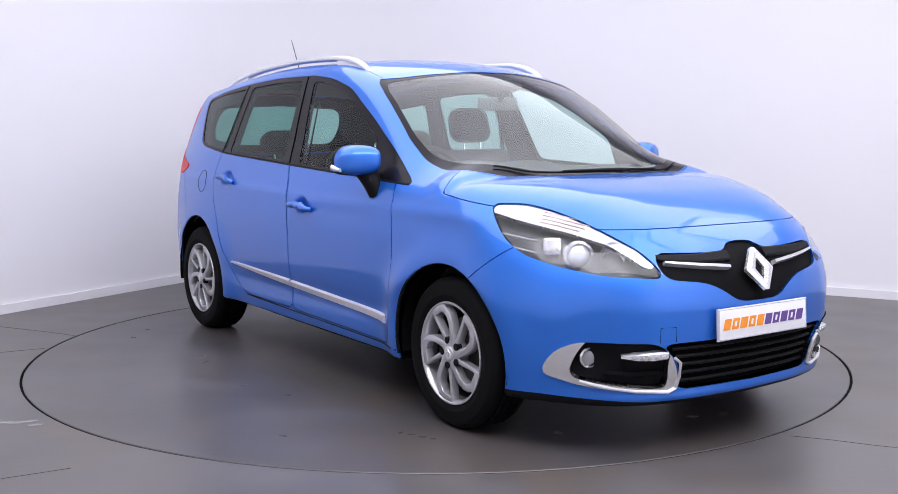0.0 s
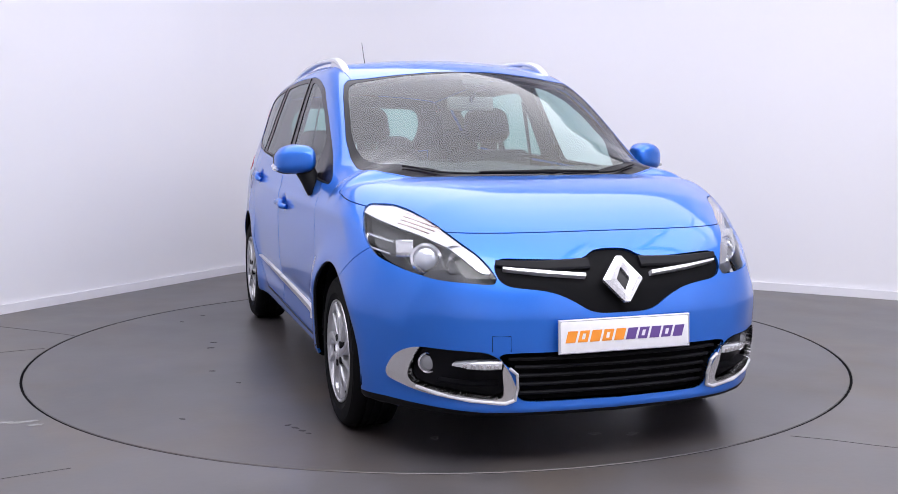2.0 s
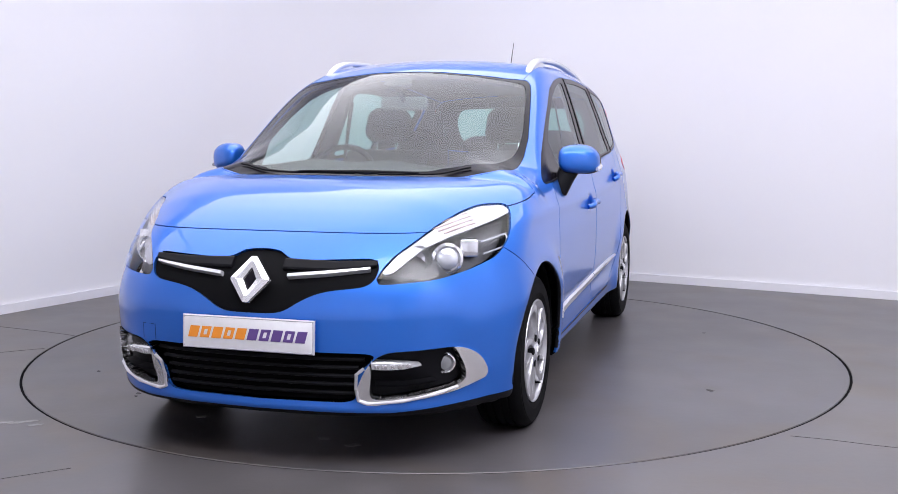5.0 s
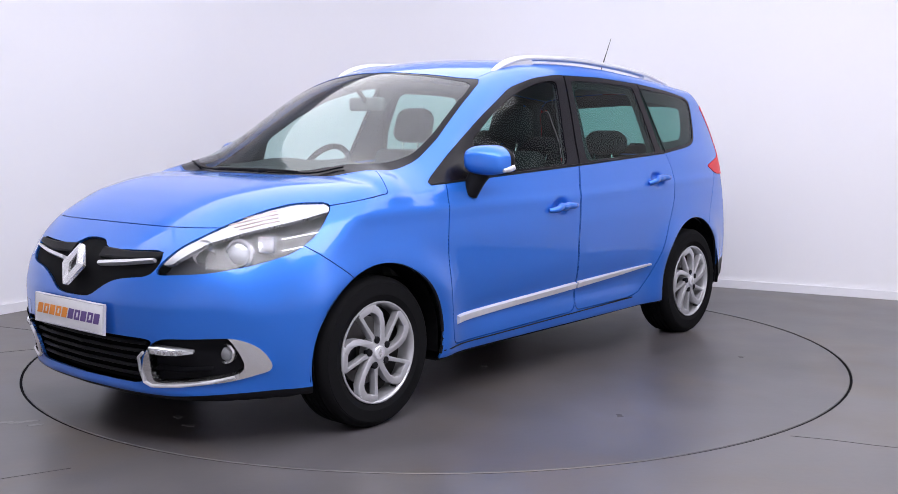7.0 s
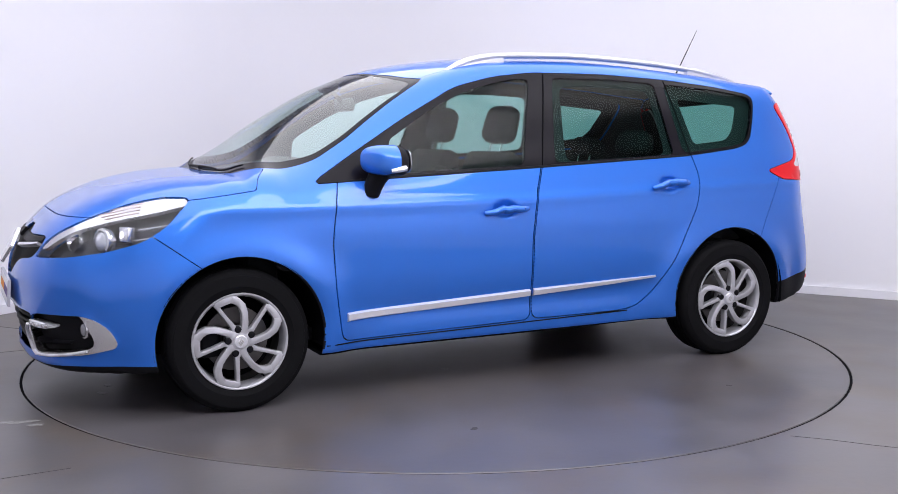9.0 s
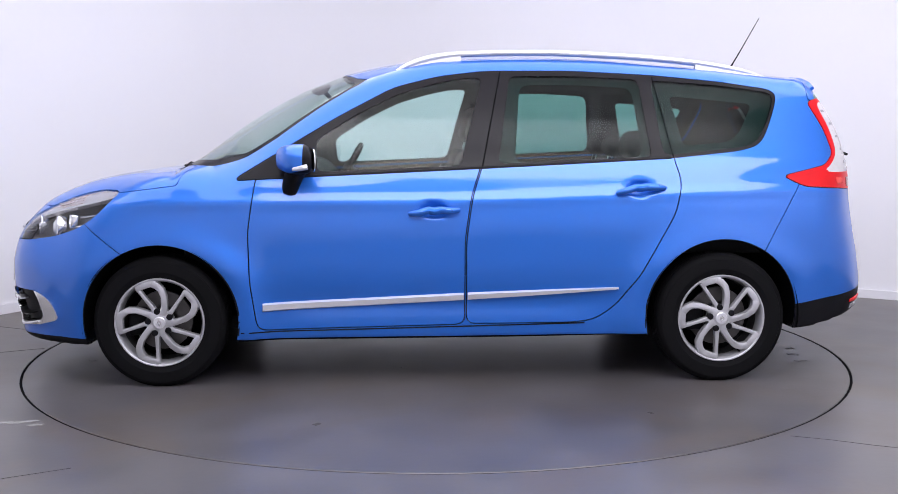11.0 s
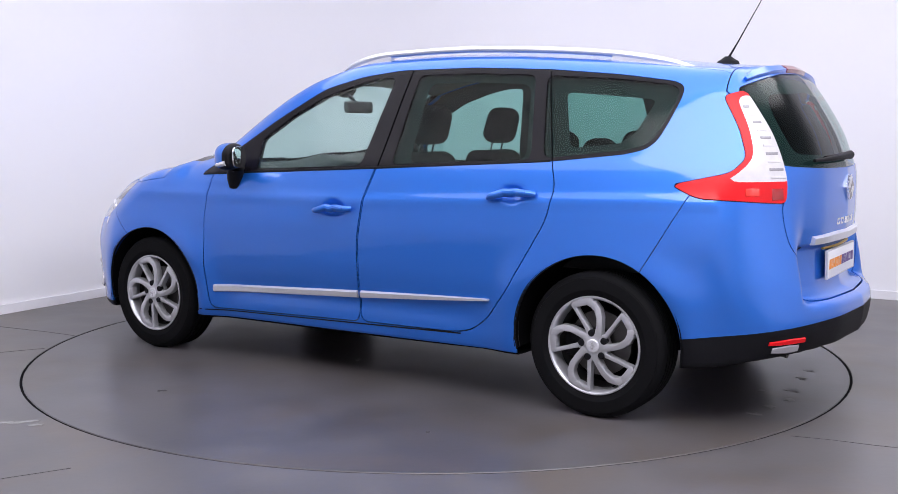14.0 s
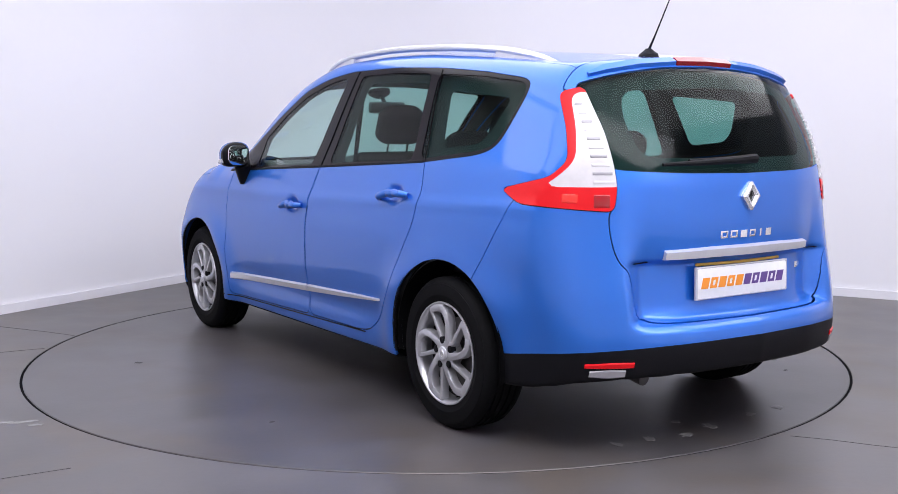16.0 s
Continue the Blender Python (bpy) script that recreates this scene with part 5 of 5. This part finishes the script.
def cabin():
    for s in (1, -1):
        seat(0.22, s * 0.37, 0.52, 0.50, 0.60, "front_seat")
    for y in (0.48, 0.0, -0.48):
        seat(-0.62, y, 0.54, 0.42, 0.50, "rear_seat", 0.15 if y else 0.11)
    part("load_floor", box_bm(-2.08, -0.95, -0.66, 0.66, 0.62, 0.70, 0.02), CLOTH, CAR, "charcoal carpet over folded seats")
    part("cabin_floor", box_bm(-1.0, 1.35, -0.70, 0.70, 0.26, 0.32), SATIN_BLACK, CAR)
    part("bulkhead", box_bm(1.15, 1.30, -0.70, 0.70, 0.30, 0.97, 0.03), SATIN_BLACK, CAR)
    # dashboard: a rounded section swept across the car
    prof = [(1.22, 1.03), (1.0, 1.065), (0.80, 1.075), (0.66, 1.055), (0.60, 1.00), (0.62, 0.92), (0.70, 0.80), (0.80, 0.62), (1.22, 0.60)]
    bm = bmesh.new()
    rows = []
    for y in np.linspace(-0.74, 0.74, 25):
        hump = 0.035 * math.exp(-((y + 0.37) / 0.2) ** 2) + 0.03 * math.exp(-(y / 0.16) ** 2)
        rows.append([bm.verts.new((x - (0.05 * (y / 0.74) ** 2 if x > 1 else 0), y, z + (hump if 0.6 < x < 0.9 and z > 0.95 else 0))) for x, z in rounded(prof, 0.06, 3)])
    for a, b in zip(rows, rows[1:]):
        for k in range(len(a)):
            bm.faces.new((a[k], a[(k + 1) % len(a)], b[(k + 1) % len(a)], b[k]))
    bm.faces.new(rows[0])
    bm.faces.new(rows[-1])
    part("dashboard", bm, CABIN, CAR, "dark grey padded dashboard")
    part("centre_console", box_bm(0.15, 0.75, -0.12, 0.12, 0.32, 0.72, 0.04, 3), CABIN, CAR)
    # steering wheel on the right
    m = Matrix.Translation((0.535, -0.37, 1.0)) @ pose(0, 0, 0, 0, 62, 0)
    ring = [m @ Vector((0.185 * math.cos(a), 0.185 * math.sin(a), 0)) for a in np.linspace(0, 2 * math.pi, 40, endpoint=False)]
    w = part("steering_wheel", tube_bm(ring, 0.016, 10, closed=True), SATIN_BLACK, CAR, "black steering wheel")
    bm = lathe_bm([(0.085, -0.02), (0.085, 0.02), (0.06, 0.035)], 28, "z")
    bmesh.ops.transform(bm, verts=bm.verts, matrix=m)
    part("airbag_cover", bm, SATIN_BLACK, w)
    for a in (0, 180, 90):
        c, s = math.cos(radians(a)), math.sin(radians(a))
        part("wheel_spoke", tube_bm([m @ Vector((0.07 * s, 0.07 * c, 0)), m @ Vector((0.18 * s, 0.18 * c, 0))], 0.017, 8), SATIN_BLACK, w)
    part("steering_column", tube_bm([m @ Vector((0, 0, -0.02)), m @ Vector((0, 0, -0.16))], 0.05, 12), SATIN_BLACK, w)
    # inside mirror and sensor pod
    bm = box_bm(-0.018, 0.018, -0.125, 0.125, -0.035, 0.035, 0.016, 3, m=Matrix.Translation((0.56, 0.0, 1.388)))
    im = part("inside_mirror", bm, LINER, CAR, "pale grey inside mirror")
    part("mirror_stem", tube_bm([Vector((0.57, 0, 1.40)), Vector((0.63, 0, 1.46))], 0.012, 8), SATIN_BLACK, im)
    q, n = foot("z", 0.66, 0.0)
    bm = lathe_bm([(0.075, -0.012), (0.07, -0.03), (0.04, -0.05)], 28, "z")
    bmesh.ops.transform(bm, verts=bm.verts, matrix=stand(q, n) @ Matrix.Diagonal((1.0, 0.75, 1, 1)))
    part("sensor_pod", bm, SATIN_BLACK, im, "black sensor pod against the glass")
    for s in (1, -1):
        # seat belt
        part("seat_belt", tube_bm([Vector((-0.24, s * 0.62, 1.42)), Vector((-0.27, s * 0.68, 1.1)), Vector((-0.25, s * 0.72, 0.7))], 0.018, 6, 0.2), SATIN_BLACK, CAR)
    # lining behind the panels
    def lining(name, meshes, mat, lift, label=""):
        for mesh, s in [(m, s) for m in meshes for s in ((1, -1) if name not in ("headlining", "tailgate_trim", "tailgate_frame_trim") else (0,))]:
            V, F = mesh
            if s:
                V, F = compact(V, F[(V[F].mean(1)[:, 1] > 0) == (s > 0)])
            N = normals_at(V)
            mesh_object(name, V - N * lift, F[:, ::-1], mat, CAR, label, -N)
    lining("headlining", [PANELS["roof"]], LINER, 0.045, "pale grey headlining")
    side = PANELS["side_rest"]
    inner, _ = cut(side, side[0][:, 0] - 1.22)
    lining("pillar_trim", [inner], PILLAR, 0.05, "dark grey pillar trim")
    lining("door_trim", [PANELS["front_door"], PANELS["rear_door"]], CABIN_DARK, 0.055, "dark grey door trim")
    V = PANELS["tailgate"][0]
    lining("tailgate_trim", [cut(PANELS["tailgate"], 0.5 - V[:, 2])[0]], CABIN_DARK, 0.05, "dark grey tailgate trim")
    V = PANELS["quarter_pane"][0]
    _, band = cut(PANELS["quarter_pane"], inside_of(V[:, 0], V[:, 2], rounded([(-1.145, 1.435), (-1.205, 1.185), (-1.44, 1.205), (-1.50, 1.25), (-1.575, 1.395)], 0.03)))
    lining("quarter_trim", [band], CABIN_DARK, 0.03, "dark trim round the quarter window")
    V = PANELS["rear_pane"][0]
    _, band = cut(PANELS["rear_pane"], inside_of(V[:, 0], V[:, 2], rounded([(-0.355, 1.10), (-0.39, 1.49), (-0.66, 1.49), (-0.955, 1.475), (-0.995, 1.13)], 0.05)))
    lining("door_frame_trim", [band], CABIN_DARK, 0.03, "dark trim round the door window")
    V = PANELS["rear_glass"][0]
    _, band = cut(PANELS["rear_glass"], inside_of(np.abs(V[:, 1]), V[:, 2], rounded([(-0.2, 1.45), (0.46, 1.42), (0.50, 1.30), (0.47, 1.16), (-0.2, 1.15)], 0.06)))
    lining("tailgate_frame_trim", [band], CABIN_DARK, 0.03, "dark trim round the rear window")
    lining("lamp_back_trim", [PANELS["tail_lamp"]], CABIN_DARK, 0.05, "dark trim behind the tail lights")
    frame_in = PANELS["dlo_frame"]
    lining("window_trim", [frame_in], PILLAR, 0.03, "dark grey window trim")


PILLAR = plain("grey_pillar_trim", (0.06, 0.062, 0.068), 0.8, bump=0.2, scale=250)
CABIN_DARK = plain("charcoal_cabin_trim", (0.022, 0.023, 0.026), 0.7, bump=0.2, scale=250)

nose_things()
lamp_brows()
side_things()
tail_things()
cabin()


def floor_marks():
    """Scuffs, cracks and drips: thin films of paint and dirt on the floor and on the turntable."""
    rnd = random.Random(5)

    def blot(x, y, r, n=14, long=1.0, turn=0.0):
        out = []
        for i in range(n):
            a = 2 * math.pi * i / n
            k = r * rnd.uniform(0.45, 1.0)
            u, v = k * long * math.cos(a), k * math.sin(a)
            out.append((x + u * math.cos(turn) - v * math.sin(turn), y + u * math.sin(turn) + v * math.cos(turn)))
        return out

    def film(name, spots, mat, label, cat, parent=None):
        for o in spots:
            ob = part(name, plate_bm(o, Matrix.Translation((0, 0, -0.0002)), 0.0014), mat, parent, label, 0)
            if not parent:
                tagged(ob, label, cat, kind="structure")

    film("floor_scuff", [blot(-1.87 + 0.05 * k, -1.555 + rnd.uniform(-0.03, 0.03), 0.022, 14, 2.2, 0.3) for k in range(4)], CHALK, "patch of chipped pale paint on the floor", "floor mark")
    def crack(points, w):
        left, right = [], []
        for i, (x, y) in enumerate(points):
            left.append((x, y + w))
            right.append((x, y - w))
        return left + right[::-1]
    film("floor_crack", [crack([(1.454, -1.778), (1.6, -1.835), (1.75, -1.912), (2.1, -2.06), (2.7, -2.3)], 0.0015), crack([(-2.9, 0.72), (-2.6, 0.575), (-2.449, 0.501), (-2.226, 0.373)], 0.002),
                         crack([(-1.9, -2.46), (-1.582, -2.279), (-1.369, -2.16)], 0.0015), crack([(-2.9, -0.30), (-2.5, -0.12), (-2.27, 0.0)], 0.0018)], GRIME, "fine dark crack in the painted floor", "floor mark")
    pale = [blot(x, y, r, 12, 1.6, rnd.uniform(0, 3)) for x, y, r in ((-1.97, -0.37, 0.03), (-2.0, -0.075, 0.035), (-2.03, 0.095, 0.03), (-1.97, 0.43, 0.025), (-1.985, 0.27, 0.028), (-1.954, -0.568, 0.03), (-1.87, 0.0, 0.02), (1.9, 0.25, 0.025), (1.85, 0.1, 0.02), (1.7, -0.55, 0.02), (0.2, 0.5, 0.02), (-0.3, -0.6, 0.015))]
    film("pale_scuff", pale, CHALK, "small pale scuff", "", TABLE)
    dark = [blot(x, y, r, 12, 1.8, rnd.uniform(0, 3)) for x, y, r in ((1.379, -1.069, 0.014), (1.43, -1.05, 0.012), (1.33, -1.09, 0.012), (1.48, -1.03, 0.009), (1.092, -1.513, 0.012), (0.573, 1.566, 0.018), (0.2, -1.3, 0.012), (-0.4, -1.25, 0.016), (-0.55, -1.22, 0.014), (0.5, -1.2, 0.009), (-0.9, 1.45, 0.012), (-1.3, -1.35, 0.014), (-1.5, -1.2, 0.012))]
    film("dark_scuff", dark, GRIME, "small dark scuff", "", TABLE)


CHALK = plain("chipped_pale_paint", (0.24, 0.235, 0.235), 0.7, vary=0.3, scale=60)
GRIME = plain("dark_grime", (0.045, 0.042, 0.042), 0.7)
floor_marks()


def motions():
    times = [0.0, 0.5, 1.0, 1.5, 2.0] + [2.0 + k for k in range(1, 15)]
    rows = [(t, pose(0, 0, 0, 0, 0, heading(t))) for t in times]
    walk(CAR, rows)
    walk(TABLE, rows)


motions()
